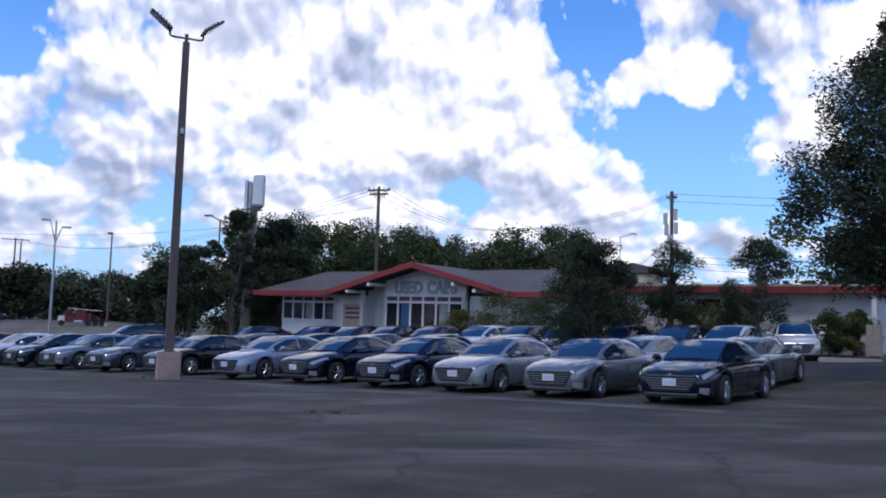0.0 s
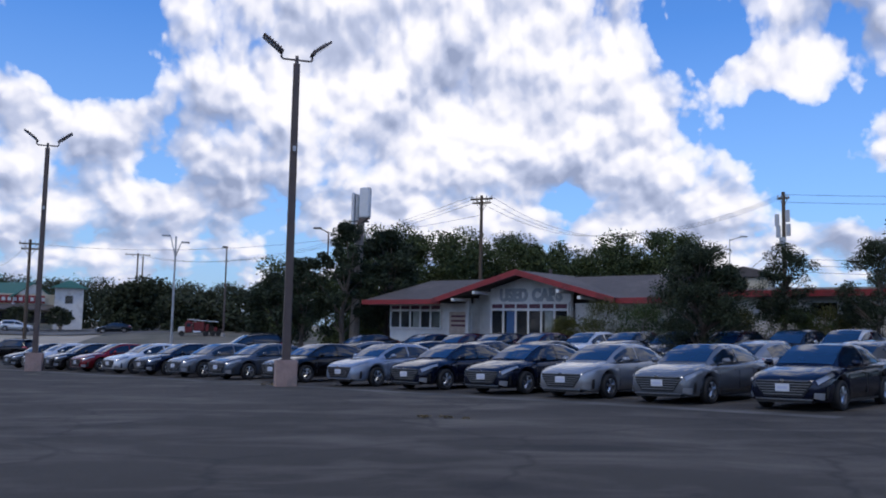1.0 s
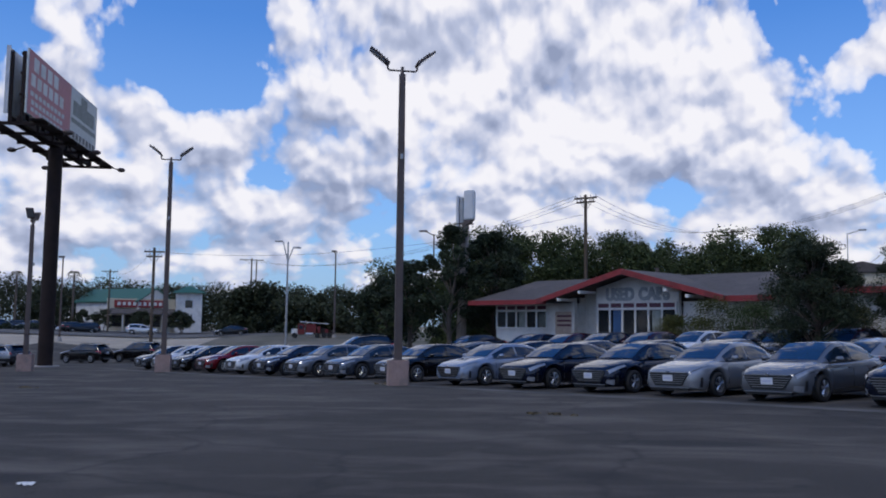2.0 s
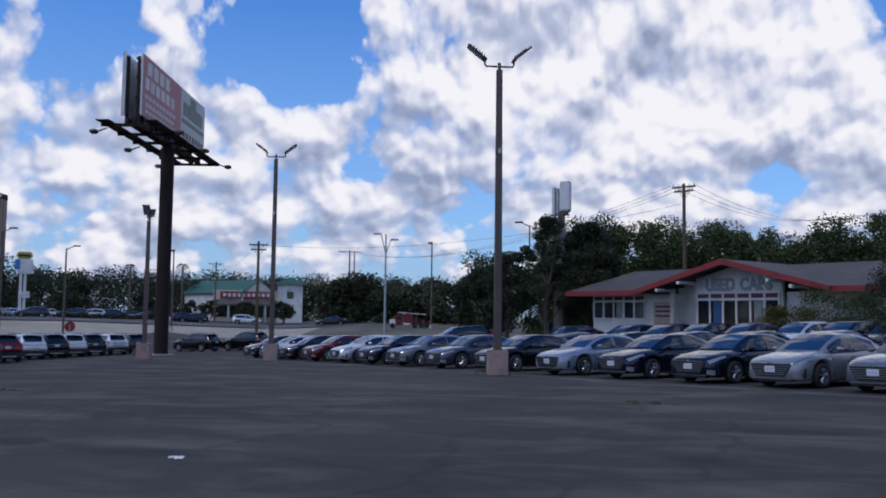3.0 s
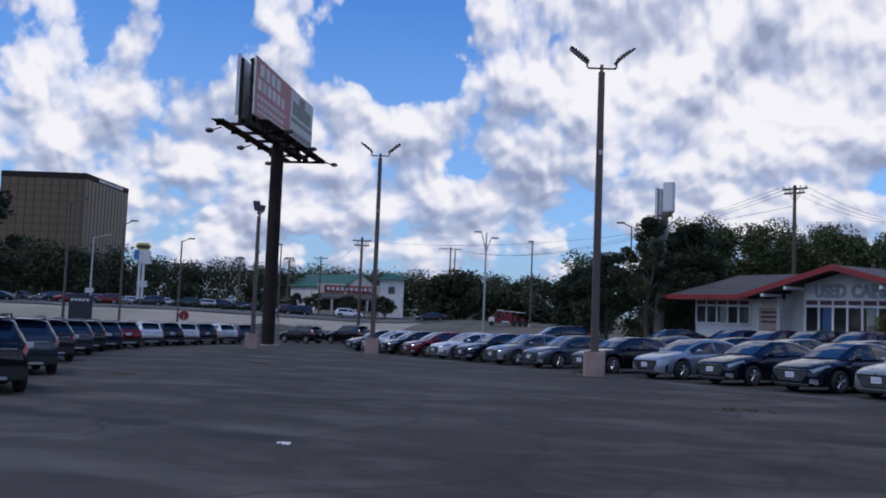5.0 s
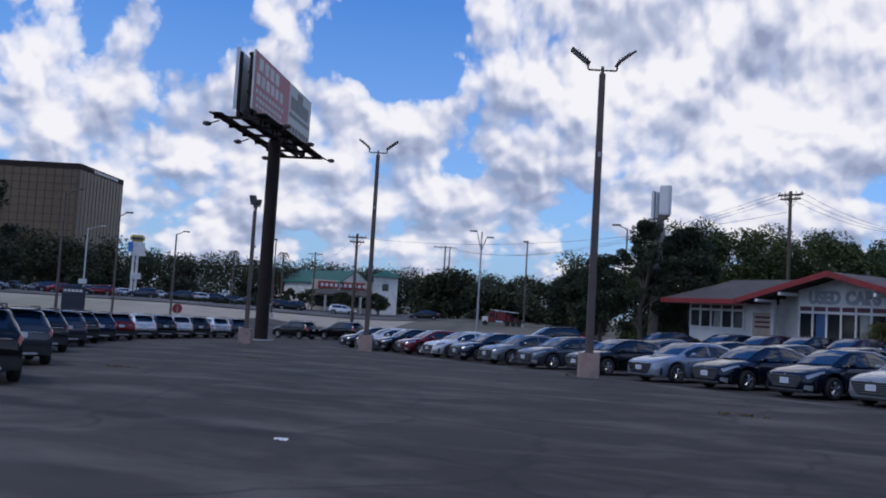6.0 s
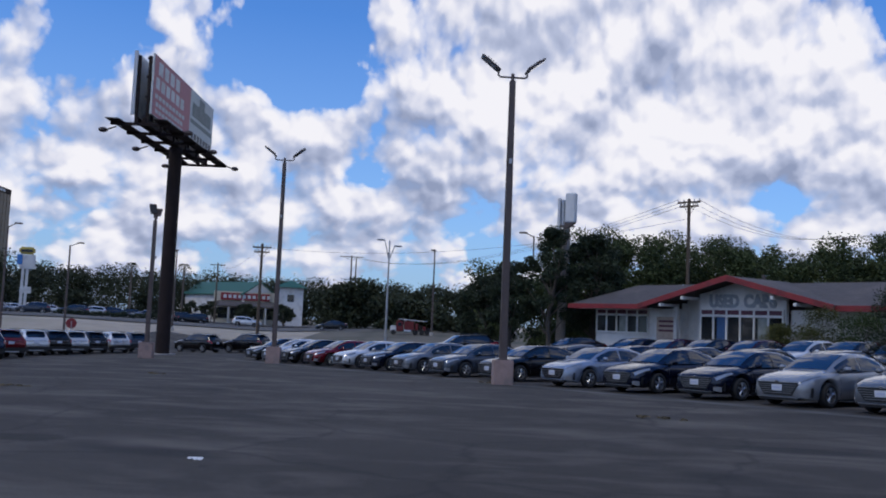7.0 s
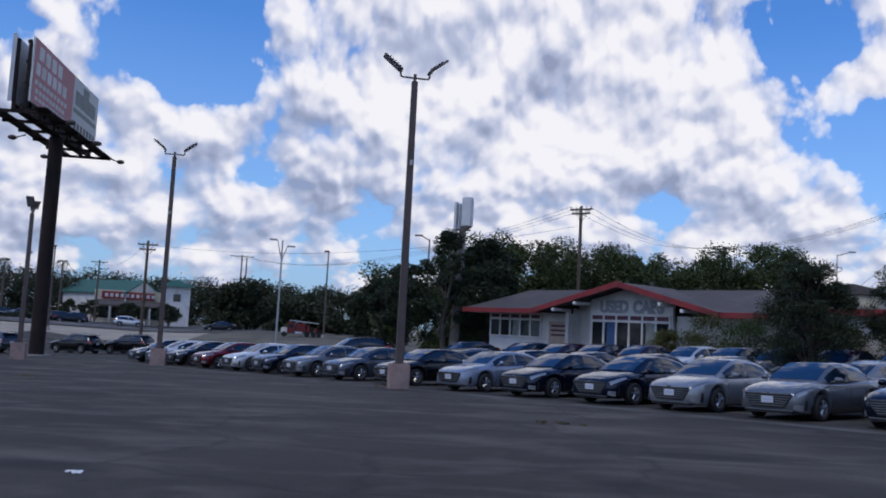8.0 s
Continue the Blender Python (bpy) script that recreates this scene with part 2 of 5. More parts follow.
LENS = material("clear_lens", (0.30, 0.32, 0.35), 0.12, 0.4, vary=0.15, scale=20, coat=1.0)
TAIL = material("red_lens", (0.28, 0.012, 0.012), 0.15, vary=0.1, coat=1.0)
PLATE = material("plate_white", (0.55, 0.58, 0.64), 0.5, vary=0.04)
PLATEINK = material("plate_ink", (0.42, 0.46, 0.60), 0.6, vary=0.05)
WHITEWALL = material("white_wall", (0.66, 0.65, 0.63), 0.8, vary=0.10, scale=2, second=(0.54, 0.53, 0.51), second_scale=0.7)
REDTRIM = material("red_trim", (0.24, 0.025, 0.028), 0.6, vary=0.15, scale=2, second=(0.17, 0.022, 0.024), second_scale=1.5)
PLUM = material("plum_panel", (0.085, 0.018, 0.035), 0.5, vary=0.15)
SHINGLE = material("shingle", (0.085, 0.075, 0.072), 0.92, vary=0.25, scale=2.5, bump=0.4, second=(0.11, 0.095, 0.09), second_scale=0.4)
WINDOW = material("window_glass", (0.015, 0.018, 0.022), 0.06, vary=0.1, spec=0.7)
SIGNGREY = material("faded_lettering", (0.30, 0.32, 0.34), 0.8, vary=0.25, scale=5)
BRICK = material("brick_panel", (0.42, 0.33, 0.27), 0.9, vary=0.2, scale=5)
BLUEBIN = material("blue_poster", (0.02, 0.07, 0.18), 0.4, vary=0.1)
CREAM = material("cream_wall", (0.52, 0.47, 0.36), 0.85, vary=0.1)
TOWERWHITE = material("antenna_shell", (0.60, 0.62, 0.64), 0.6, vary=0.08)
BBRED = material("faded_poster_red", (0.48, 0.21, 0.22), 0.7, vary=0.1)
BBGREY = material("faded_poster_grey", (0.55, 0.57, 0.55), 0.7, vary=0.12)
BBDARK = material("poster_picture", (0.22, 0.24, 0.22), 0.7, vary=0.3, scale=4)
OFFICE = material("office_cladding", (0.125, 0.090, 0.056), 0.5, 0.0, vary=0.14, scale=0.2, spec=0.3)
# darker bronze tone: shading of the right face, also ribs and bands
OFFICEDARK = material("office_dark", (0.085, 0.062, 0.040), 0.3, 0.0, vary=0.2, scale=0.1, spec=0.3)
GREENROOF = material("green_metal_roof", (0.022, 0.105, 0.075), 0.6, 0.0, vary=0.15)
TRUCKRED = material("truck_red", (0.14, 0.012, 0.014), 0.5, vary=0.15)
SIGNRED = material("sign_red", (0.24, 0.02, 0.025), 0.5, vary=0.1)
SIGNYELLOW = material("sign_yellow", (0.50, 0.40, 0.10), 0.5, vary=0.1)
SIGNBLUE = material("sign_blue", (0.05, 0.20, 0.50), 0.5, vary=0.1)
NAVYSIGN = material("navy_board", (0.015, 0.02, 0.035), 0.5, vary=0.15)
PAPER = material("litter_paper", (0.70, 0.70, 0.68), 0.8, vary=0.1)
WEED = leaf_material("dry_weed", (0.12, 0.09, 0.045), (0.22, 0.17, 0.09))
BARK = material("bark", (0.11, 0.09, 0.075), 0.95, vary=0.3, scale=3, bump=0.5, bump_scale=12, stretch=(3, 3, 0.6))
PALEBARK = material("pale_bark", (0.30, 0.26, 0.23), 0.95, vary=0.3, scale=2, bump=0.4, bump_scale=10, stretch=(3, 3, 0.6))
LEAF = leaf_material("leaves", (0.022, 0.036, 0.012), (0.075, 0.105, 0.030))
LEAFDARK = leaf_material("dark_leaves", (0.014, 0.022, 0.012), (0.045, 0.062, 0.030))
LEAFYELLOW = leaf_material("yellowing_leaves", (0.024, 0.034, 0.012), (0.12, 0.115, 0.025))
LEAFFAR = leaf_material("far_leaves", (0.022, 0.028, 0.014), (0.048, 0.058, 0.026))
LEAFBELT = leaf_material("belt_leaves", (0.026, 0.038, 0.014), (0.085, 0.110, 0.038))


# ================= mesh helpers =================
def mesh_of(name, verts, faces, mat, smooth=False):
    me = bpy.data.meshes.new(name)
    me.from_pydata([tuple(v) for v in verts], [], [tuple(f) for f in faces])
    me.materials.append(mat)
    if smooth:
        me.polygons.foreach_set("use_smooth", [True] * len(me.polygons))
    me.update()
    return me


def finish(bm, name, mat, smooth=False):
    bmesh.ops.recalc_face_normals(bm, faces=bm.faces)
    me = bpy.data.meshes.new(name)
    bm.to_mesh(me)
    bm.free()
    me.materials.append(mat)
    if smooth:
        me.polygons.foreach_set("use_smooth", [True] * len(me.polygons))
    return me


def part(name, bm, mat, parent=None, label="", smooth=False):
    """One mesh object, from a bmesh or a ready mesh, under its thing."""
    me = bm if isinstance(bm, bpy.types.Mesh) else finish(bm, name, mat, smooth)
    ob = new(name, me)
    if parent:
        ob.parent = parent
    if label:
        ob["label"] = label
    return ob


def add_box(bm, x0, x1, y0, y1, z0, z1, bevel=0.0):
    made = bmesh.ops.create_cube(bm, size=1.0, matrix=Matrix.Translation(((x0 + x1) / 2, (y0 + y1) / 2, (z0 + z1) / 2))
                                 @ Matrix.Diagonal((abs(x1 - x0), abs(y1 - y0), abs(z1 - z0), 1)))
    if bevel:
        edges = {e for v in made["verts"] for e in v.link_edges}
        bmesh.ops.bevel(bm, geom=list(edges), offset=bevel, segments=2, affect="EDGES")
    return bm


def box(x0, x1, y0, y1, z0, z1, bevel=0.0):
    return add_box(bmesh.new(), x0, x1, y0, y1, z0, z1, bevel)


def add_tube(bm, a, b, r0, r1=None, sides=10):
    """A tapered rod from a to b."""
    r1 = r0 if r1 is None else r1
    a, b = Vector(a), Vector(b)
    m = Matrix.Translation((a + b) / 2) @ (b - a).to_track_quat("Z", "Y").to_matrix().to_4x4()
    bmesh.ops.create_cone(bm, cap_ends=True, segments=sides, radius1=r0, radius2=r1, depth=(b - a).length, matrix=m)
    return bm


def tube(a, b, r0, r1=None, sides=10):
    return add_tube(bmesh.new(), a, b, r0, r1, sides)


def empty(name, m, label, category, group="", kind=""):
    ob = new(name)
    ob.matrix_world = m
    return tagged(ob, label, category, group, kind)


def ease(a, b, v):
    v = min(max((v - a) / (b - a), 0.0), 1.0)
    return v * v * (3 - 2 * v)


def ground_z(x, y):
    """The lot falls gently to the far side and climbs behind the first row of cars; beyond it a bank rises to the street."""
    d = math.hypot(x, y)
    k = min(1.0, 85.0 / max(d, 1e-6))
    px, py = x * k, y * k
    behind = 0.613 * (px - 5.0) + 0.79 * (py - 19.0)
    lot = 0.024 * px - 0.012 * py + 0.07 + 0.7 * ease(4, 22, behind)
    bearing = math.degrees(math.atan2(-x, y))
    outer = float(np.interp(bearing, (10, 22, 31, 44), (0.9, 0.5, -0.3, 0.75)))
    return lot + (outer - lot) * ease(80, 125, d)


# ================= ground =================
def build_ground():
    rings = [0.0] + [2.0 * i for i in range(1, 90)] + [180 * 1.16 ** i for i in range(1, 21)]
    spokes = 180
    verts, faces = [(0, 0, ground_z(0, 0))], []
    for r in rings[1:]:
        for k in range(spokes):
            a = 2 * math.pi * k / spokes
            x, y = r * math.cos(a), r * math.sin(a)
            verts.append((x, y, ground_z(x, y)))
    for k in range(spokes):
        faces.append((0, 1 + k, 1 + (k + 1) % spokes))
    for i in range(len(rings) - 2):
        for k in range(spokes):
            a, b = 1 + i * spokes + k, 1 + i * spokes + (k + 1) % spokes
            faces.append((a, a + spokes, b + spokes, b))
    tagged(new("ground", mesh_of("ground", verts, faces, DRY, True)), "pale dry grass and bare earth", "ground", kind="structure")


def sheet(name, corners, cols, rows_, lift, mat, label, category):
    """A surface laid on the ground over four corners, given anticlockwise."""
    a, b, c, d = [Vector(p) for p in corners]
    verts, faces = [], []
    for j in range(rows_ + 1):
        for i in range(cols + 1):
            s, t = i / cols, j / rows_
            p = (a * (1 - s) + b * s) * (1 - t) + (d * (1 - s) + c * s) * t
            verts.append((p.x, p.y, ground_z(p.x, p.y) + lift))
    for j in range(rows_):
        for i in range(cols):
            k = j * (cols + 1) + i
            faces.append((k, k + 1, k + cols + 2, k + cols + 1))
    return tagged(new(name, mesh_of(name, verts, faces, mat, True)), label, category, kind="structure")


build_ground()
sheet("pavement", [(-40, -40), (45, -40), (45, 62), (-66, 84)], 60, 70, 0.06, ASPHALT, "worn grey asphalt parking lot with paler patches", "parking lot")
sheet("road", [(-190, 104), (-182, 94), (40, 178), (32, 190)], 60, 4, 0.05, ROAD, "grey asphalt street beyond the lot", "road")
sheet("road", [(-33, 118), (-22, 112), (-38, 330), (-56, 330)], 4, 60, 0.08, ROAD, "asphalt side road running off between trees", "road")

sheet("road", [(-103.5, 64.7), (-49.6, 111.5), (-87.4, 196.4), (-182.3, 113.9)], 40, 40, 0.12, ROAD, "grey asphalt of the far parking lot and street", "road")
sheet("verge", [(-47, 79.8), (-9, 73.5), (-10, 118), (-62, 124)], 30, 24, 0.075, VERGE, "worn verge of dry grass and dirt beside the side road", "verge")


# ================= vehicles =================
SEDAN = dict(
    length=2.31, wheel=0.325, axle=1.35, track=0.80,
    top=([-2.31, -2.26, -2.05, -1.7, 1.05, 1.5, 1.9, 2.15, 2.26, 2.31], [0.72, 0.98, 1.03, 1.02, 0.97, 0.915, 0.84, 0.765, 0.715, 0.655]),
    belt=([-2.31, -2.2, -1.9, -1.0, 0.9, 1.5, 1.95, 2.2, 2.31], [0.70, 0.90, 0.96, 0.94, 0.89, 0.835, 0.77, 0.69, 0.62]),
    wide=([-2.31, -2.2, -1.8, -1.2, 0.0, 1.5, 1.9, 2.12, 2.24, 2.31], [0.66, 0.80, 0.88, 0.90, 0.89, 0.90, 0.875, 0.81, 0.74, 0.65]),
    low=([-2.31, -2.1, -1.9, 1.9, 2.15, 2.31], [0.34, 0.24, 0.19, 0.18, 0.20, 0.26]),
    cabin=([-2.02, -1.7, -1.25, -0.75, -0.2, 0.25, 0.7, 1.2], [1.01, 1.15, 1.32, 1.41, 1.435, 1.405, 1.24, 0.96]),
    cabin_belt=([-2.02, -1.3, 0.0, 0.9, 1.2], [0.66, 0.80, 0.83, 0.81, 0.72]),
    cabin_top=([-2.02, -1.3, -0.3, 0.3, 1.2], [0.58, 0.57, 0.60, 0.60, 0.68]),
    belt_z=0.92, front_door=(0.92, -0.12), rear_door=(-0.19, -1.22), shield=(1.16, 0.30), back_glass=(-1.90, -1.12))
SUV = dict(
    length=2.30, wheel=0.36, axle=1.34, track=0.82,
    top=([-2.30, -2.2, -1.5, 1.05, 1.5, 1.95, 2.18, 2.27, 2.30], [0.85, 1.10, 1.12, 1.13, 1.08, 1.0, 0.90, 0.80, 0.70]),
    belt=([-2.30, -2.2, -1.0, 0.9, 1.5, 1.95, 2.2, 2.30], [0.84, 1.05, 1.06, 1.04, 0.99, 0.92, 0.82, 0.68]),
    wide=([-2.30, -2.2, -1.8, -1.2, 0.0, 1.5, 1.9, 2.12, 2.24, 2.30], [0.74, 0.84, 0.90, 0.92, 0.91, 0.92, 0.88, 0.80, 0.72, 0.62]),
    low=([-2.30, -2.1, -1.9, 1.9, 2.15, 2.30], [0.40, 0.32, 0.25, 0.24, 0.27, 0.32]),
    cabin=([-2.22, -2.04, -1.78, -1.4, -0.5, 0.1, 0.45, 1.12], [1.10, 1.33, 1.55, 1.62, 1.655, 1.62, 1.48, 1.10]),
    cabin_belt=([-2.22, -1.9, 0.0, 0.9, 1.12], [0.78, 0.84, 0.86, 0.84, 0.76]),
    cabin_top=([-2.22, -1.9, -0.3, 0.3, 1.12], [0.62, 0.60, 0.64, 0.64, 0.72]),
    belt_z=1.05, front_door=(0.82, -0.1), rear_door=(-0.18, -1.78), shield=(1.08, 0.16), back_glass=(-2.19, -1.84))


def at_x(curve, x):
    return float(np.interp(x, curve[0], curve[1]))


def body_section(k, x):
    """Half of the body's cross-section at x, from the floor round to the crown."""
    w, top, belt, low = at_x(k["wide"], x), at_x(k["top"], x), at_x(k["belt"], x), at_x(k["low"], x)
    for axle in (k["axle"], -k["axle"]):
        arch = (k["wheel"] + 0.055) ** 2 - (x - axle) ** 2
        if arch > 0:
            low = max(low, k["wheel"] + math.sqrt(arch))
    mid = max(low + 0.05, 0.5 * (low + belt))
    return [(0, low), (w * 0.84, low), (w * 0.965, low + 0.03), (w * 1.0, mid), (w * 0.985, max(mid + 0.02, belt - 0.13)),
            (w * 0.965, max(mid + 0.03, belt - 0.045)), (w * 0.90, belt + 0.005), (w * 0.72, top - 0.012), (w * 0.38, top), (0, top + 0.004)]


def loft(sections, closed_ends=True):
    """A mirrored skin over half sections [(x, [(y, z), ...]), ...]."""
    verts, faces = [], []
    count = len(sections[0][1])
    for x, half in sections:
        verts += [(x, y, z) for y, z in half] + [(x, -y, z) for y, z in half[-2:0:-1]]
    ring = 2 * count - 2
    for i in range(len(sections) - 1):
        for j in range(ring):
            a, b = i * ring + j, i * ring + (j + 1) % ring
            faces.append((a, b, b + ring, a + ring))
    if closed_ends:
        faces.append(tuple(range(ring - 1, -1, -1)))
        faces.append(tuple((len(sections) - 1) * ring + j for j in range(ring)))
    return verts, faces


def cabin_side(k, x, s, out=0.0):
    """A point on the cabin's side at x; s runs from the belt (0) to the roof's edge (1)."""
    roof = at_x(k["cabin"], x)
    y0, y1 = at_x(k["cabin_belt"], x), at_x(k["cabin_top"], x)
    z0, z1 = k["belt_z"] - 0.03, max(k["belt_z"] - 0.02, roof - 0.055)
    return (x, y0 + (y1 - y0) * s + 0.035 * math.sin(math.pi * s) + out, z0 + (z1 - z0) * s)


def cabin_section(k, x):
    roof, y1 = at_x(k["cabin"], x), at_x(k["cabin_top"], x)
    half = [(0, k["belt_z"] - 0.06)]
    half += [cabin_side(k, x, s)[1:] for s in (0.0, 0.33, 0.66, 1.0)]
    return half + [(y1 * 0.90, roof - 0.022), (y1 * 0.5, roof - 0.004), (0, roof)]


def grid_faces(cols, rows_):
    return [(j * (cols + 1) + i, j * (cols + 1) + i + 1, (j + 1) * (cols + 1) + i + 1, (j + 1) * (cols + 1) + i)
            for j in range(rows_) for i in range(cols)]


def side_glass(k, x0, x1, side, name):
    """A side window that follows the cabin, a little proud of it, with turned-in edges."""
    cols, rows_ = 8, 3
    verts = []
    for j in range(rows_ + 1):
        for i in range(cols + 1):
            x = x0 + (x1 - x0) * i / cols
            p = cabin_side(k, x, 0.13 + 0.74 * j / rows_, 0.010)
            verts.append((p[0], p[1] * side, p[2]))
    return mesh_of(name, verts, grid_faces(cols, rows_), GLASS, True)


def cross_glass(k, x0, x1, name, tilt):
    """The windscreen or the rear window."""
    cols, rows_ = 8, 6
    verts = []
    for j in range(rows_ + 1):
        x = x0 + (x1 - x0) * j / rows_
        roof, w = at_x(k["cabin"], x), at_x(k["cabin_top"], x) - 0.04
        for i in range(cols + 1):
            u = 2 * i / cols - 1
            verts.append((x + tilt * 0.012 - tilt * 0.03 * u * u, u * w, roof + 0.014 - 0.02 * u * u))
    # only the front pane gets the painted sky-blue reflection
    return mesh_of(name, verts, grid_faces(cols, rows_), SCREEN if tilt > 0 else GLASS, True)


def body_patch(k, x0, x1, s0, s1, side, mat, name, out=0.012, taper=0.0):
    """A lamp lens lying on the body's skin between section steps s0 and s1."""
    cols, rows_ = 6, 3
    verts = []
    for j in range(rows_ + 1):
        for i in range(cols + 1):
            x = x0 + (x1 - x0) * i / cols
            s = s0 + (s1 - s0) * j / rows_
            s = s + taper * (i / cols) * (s1 - s) * (1 - j / rows_)
            half = body_section(k, x)
            a = int(min(s, len(half) - 2))
            y = half[a][0] + (half[a + 1][0] - half[a][0]) * (s - a)
            z = half[a][1] + (half[a + 1][1] - half[a][1]) * (s - a)
            verts.append((x + out * (1 if x > 0 else -1), side * (y + out), z + out * 0.5))
    return mesh_of(name, verts, grid_faces(cols, rows_), mat, True)


def tyre_mesh(r, w):
    verts, faces = [], []
    steps = 24
    outline = [(0.62 * r, -w / 2), (0.93 * r, -w / 2), (r, -w * 0.32), (r, w * 0.32), (0.93 * r, w / 2), (0.62 * r, w / 2)]
    for a in range(steps):
        c, s = math.cos(2 * math.pi * a / steps), math.sin(2 * math.pi * a / steps)
        verts += [(q * c, y, q * s) for q, y in outline]
    m = len(outline)
    for a in range(steps):
        for j in range(m):
            faces.append((a * m + j, a * m + (j + 1) % m, ((a + 1) % steps) * m + (j + 1) % m, ((a + 1) % steps) * m + j))
    return mesh_of("tyre", verts, faces, RUBBER, True)


def rim_mesh(r, w):
    """An alloy rim: a barrel ring, a hub and five split spokes, facing +y."""
    bm = bmesh.new()
    steps = 24
    for a in range(steps):
        q0, q1 = 2 * math.pi * a / steps, 2 * math.pi * (a + 1) / steps
        ring = []
        for q in (q0, q1):
            ring.append([bm.verts.new((rad * math.cos(q), y, rad * math.sin(q))) for rad, y in ((0.64 * r, w * 0.46), (0.57 * r, w * 0.48), (0.56 * r, 0.0))])
        for j in range(2):
            bm.faces.new((ring[0][j], ring[0][j + 1], ring[1][j + 1], ring[1][j]))
    for a in range(10):
        q = 2 * math.pi * (a // 2) / 5 + (0.13 if a % 2 else -0.13) + 0.3
        p = (0.60 * r * math.cos(q), w * 0.40, 0.60 * r * math.sin(q))
        q2 = 2 * math.pi * (a // 2) / 5 + 0.3
        add_tube(bm, (0.1 * r * math.cos(q2), w * 0.44, 0.1 * r * math.sin(q2)), p, 0.055 * r, 0.05 * r, 5)
    add_tube(bm, (0, w * 0.2, 0), (0, w * 0.47, 0), 0.14 * r, 0.12 * r, 12)
    return finish(bm, "rim", ALLOY)


def well_mesh(r, w):
    """The dark brake and wheel well behind the spokes."""
    return finish(tube((0, -w * 0.4, 0), (0, w * 0.12, 0), 0.6 * r, sides=20), "brake_disc", BLACK)


def build_car(k, name, kind):
    """One vehicle, nose along +x, wheels on z = 0."""
    car = new(name)
    n_ = k["length"]
    xs = sorted(set([-n_, -n_ + 0.04, -n_ + 0.1] + [round(-n_ + 0.2 + i * 0.1, 3) for i in range(int((2 * n_ - 0.3) / 0.1))] + [n_ - 0.1, n_ - 0.05, n_]
                    + [round(a + s * (k["wheel"] + 0.055) * q, 3) for a in (k["axle"], -k["axle"]) for s in (-1, 1) for q in (0.7, 0.9, 0.98, 1.0)]))
    verts, faces = loft([(x, body_section(k, x)) for x in xs])
    part("body", mesh_of("body", verts, faces, PAINT, True), PAINT, car)
    c0, c1 = k["cabin"][0][0], k["cabin"][0][-1]
    cx = [c0 + (c1 - c0) * i / 26 for i in range(27)]
    verts, faces = loft([(x, cabin_section(k, x)) for x in cx])
    part("roof", mesh_of("roof", verts, faces, PAINT, True), PAINT, car)
    for side in (1, -1):
        part("side_window", side_glass(k, *k["front_door"], side, "front_side_window"), GLASS, car)
        part("side_window", side_glass(k, *k["rear_door"], side, "rear_side_window"), GLASS, car)
        head0, head1 = (1.70, 2.25) if kind == "sedan" else (1.75, 2.24)
        part("headlight", body_patch(k, head0, head1, 4.75, 5.75, side, LENS, "headlight", taper=-0.4), LENS, car, "clear swept-back headlight")
        part("air_slit", body_patch(k, 1.99, 2.07, 2.2, 3.3, side, BLACK, "air_slit"), BLACK, car, "black upright air slit")
        part("fog_light", body_patch(k, 2.11, 2.30, 2.1, 2.7, side, LENS, "fog_light", taper=-0.3), LENS, car, "pale fog light wedge")
        part("lamp_brow", body_patch(k, 1.66, 2.27, 5.72, 5.95, side, BLACK, "lamp_brow", out=0.014), BLACK, car)
        part("taillight", body_patch(k, -n_ + 0.02, -1.86, 4.6 if kind == "sedan" else 4.3, 6.0, side, TAIL, "taillight"), TAIL, car, "red tail light")
        # door mirror
        y, z = at_x(k["cabin_belt"], 0.75) + 0.02, k["belt_z"] + 0.05
        bm = box(0.66, 0.80, (y + 0.06) * side, (y + 0.25) * side, z - 0.03, z + 0.10, 0.03)
        add_box(bm, 0.72, 0.78, (y - 0.04) * side, (y + 0.1) * side, z - 0.035, z + 0.0)
        part("mirror", bm, PAINT, car, smooth=True)
        for x in (-0.05, -1.0):
            w = at_x(k["wide"], x)
            part("door_handle", box(x, x + 0.16, (w * 0.96) * side, (w * 0.99 + 0.02) * side, k["belt_z"] - 0.15, k["belt_z"] - 0.12, 0.008), PAINT, car)
        # black strip below the doors, shadow put in as colour; and door gaps
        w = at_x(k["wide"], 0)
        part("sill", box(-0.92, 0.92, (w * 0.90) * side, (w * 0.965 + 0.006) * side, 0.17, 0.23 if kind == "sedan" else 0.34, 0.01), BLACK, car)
        for x in (0.88, -0.15, -1.12):
            part("door_gap", box(x - 0.006, x + 0.006, (w * 0.97) * side, (w * 1.0 + 0.002) * side, 0.32, k["belt_z"] - 0.16), BLACK, car)
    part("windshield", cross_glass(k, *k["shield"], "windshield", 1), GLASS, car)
    part("rear_window", cross_glass(k, *k["back_glass"], "rear_window", -1), GLASS, car)
    # grille: a wide six-sided dark mouth with bright bars, over a dark lower intake
    gz = 0.03 if kind == "sedan" else 0.12
    mouth = [(-0.60, 0.63 + gz), (0.60, 0.63 + gz), (0.66, 0.57 + gz), (0.44, 0.27 + gz), (-0.44, 0.27 + gz), (-0.66, 0.57 + gz)]
    verts = [(n_ - 0.06, y, z) for y, z in mouth] + [(n_ + 0.018, y * 0.94, 0.45 + gz + (z - 0.45 - gz) * 0.95) for y, z in mouth]
    faces = [(6, 7, 8, 9, 10, 11)] + [(i, (i + 1) % 6, 6 + (i + 1) % 6, 6 + i) for i in range(6)]
    grille = part("grille", mesh_of("grille", verts, faces, BLACK), BLACK, car, "dark grille with bright bars")
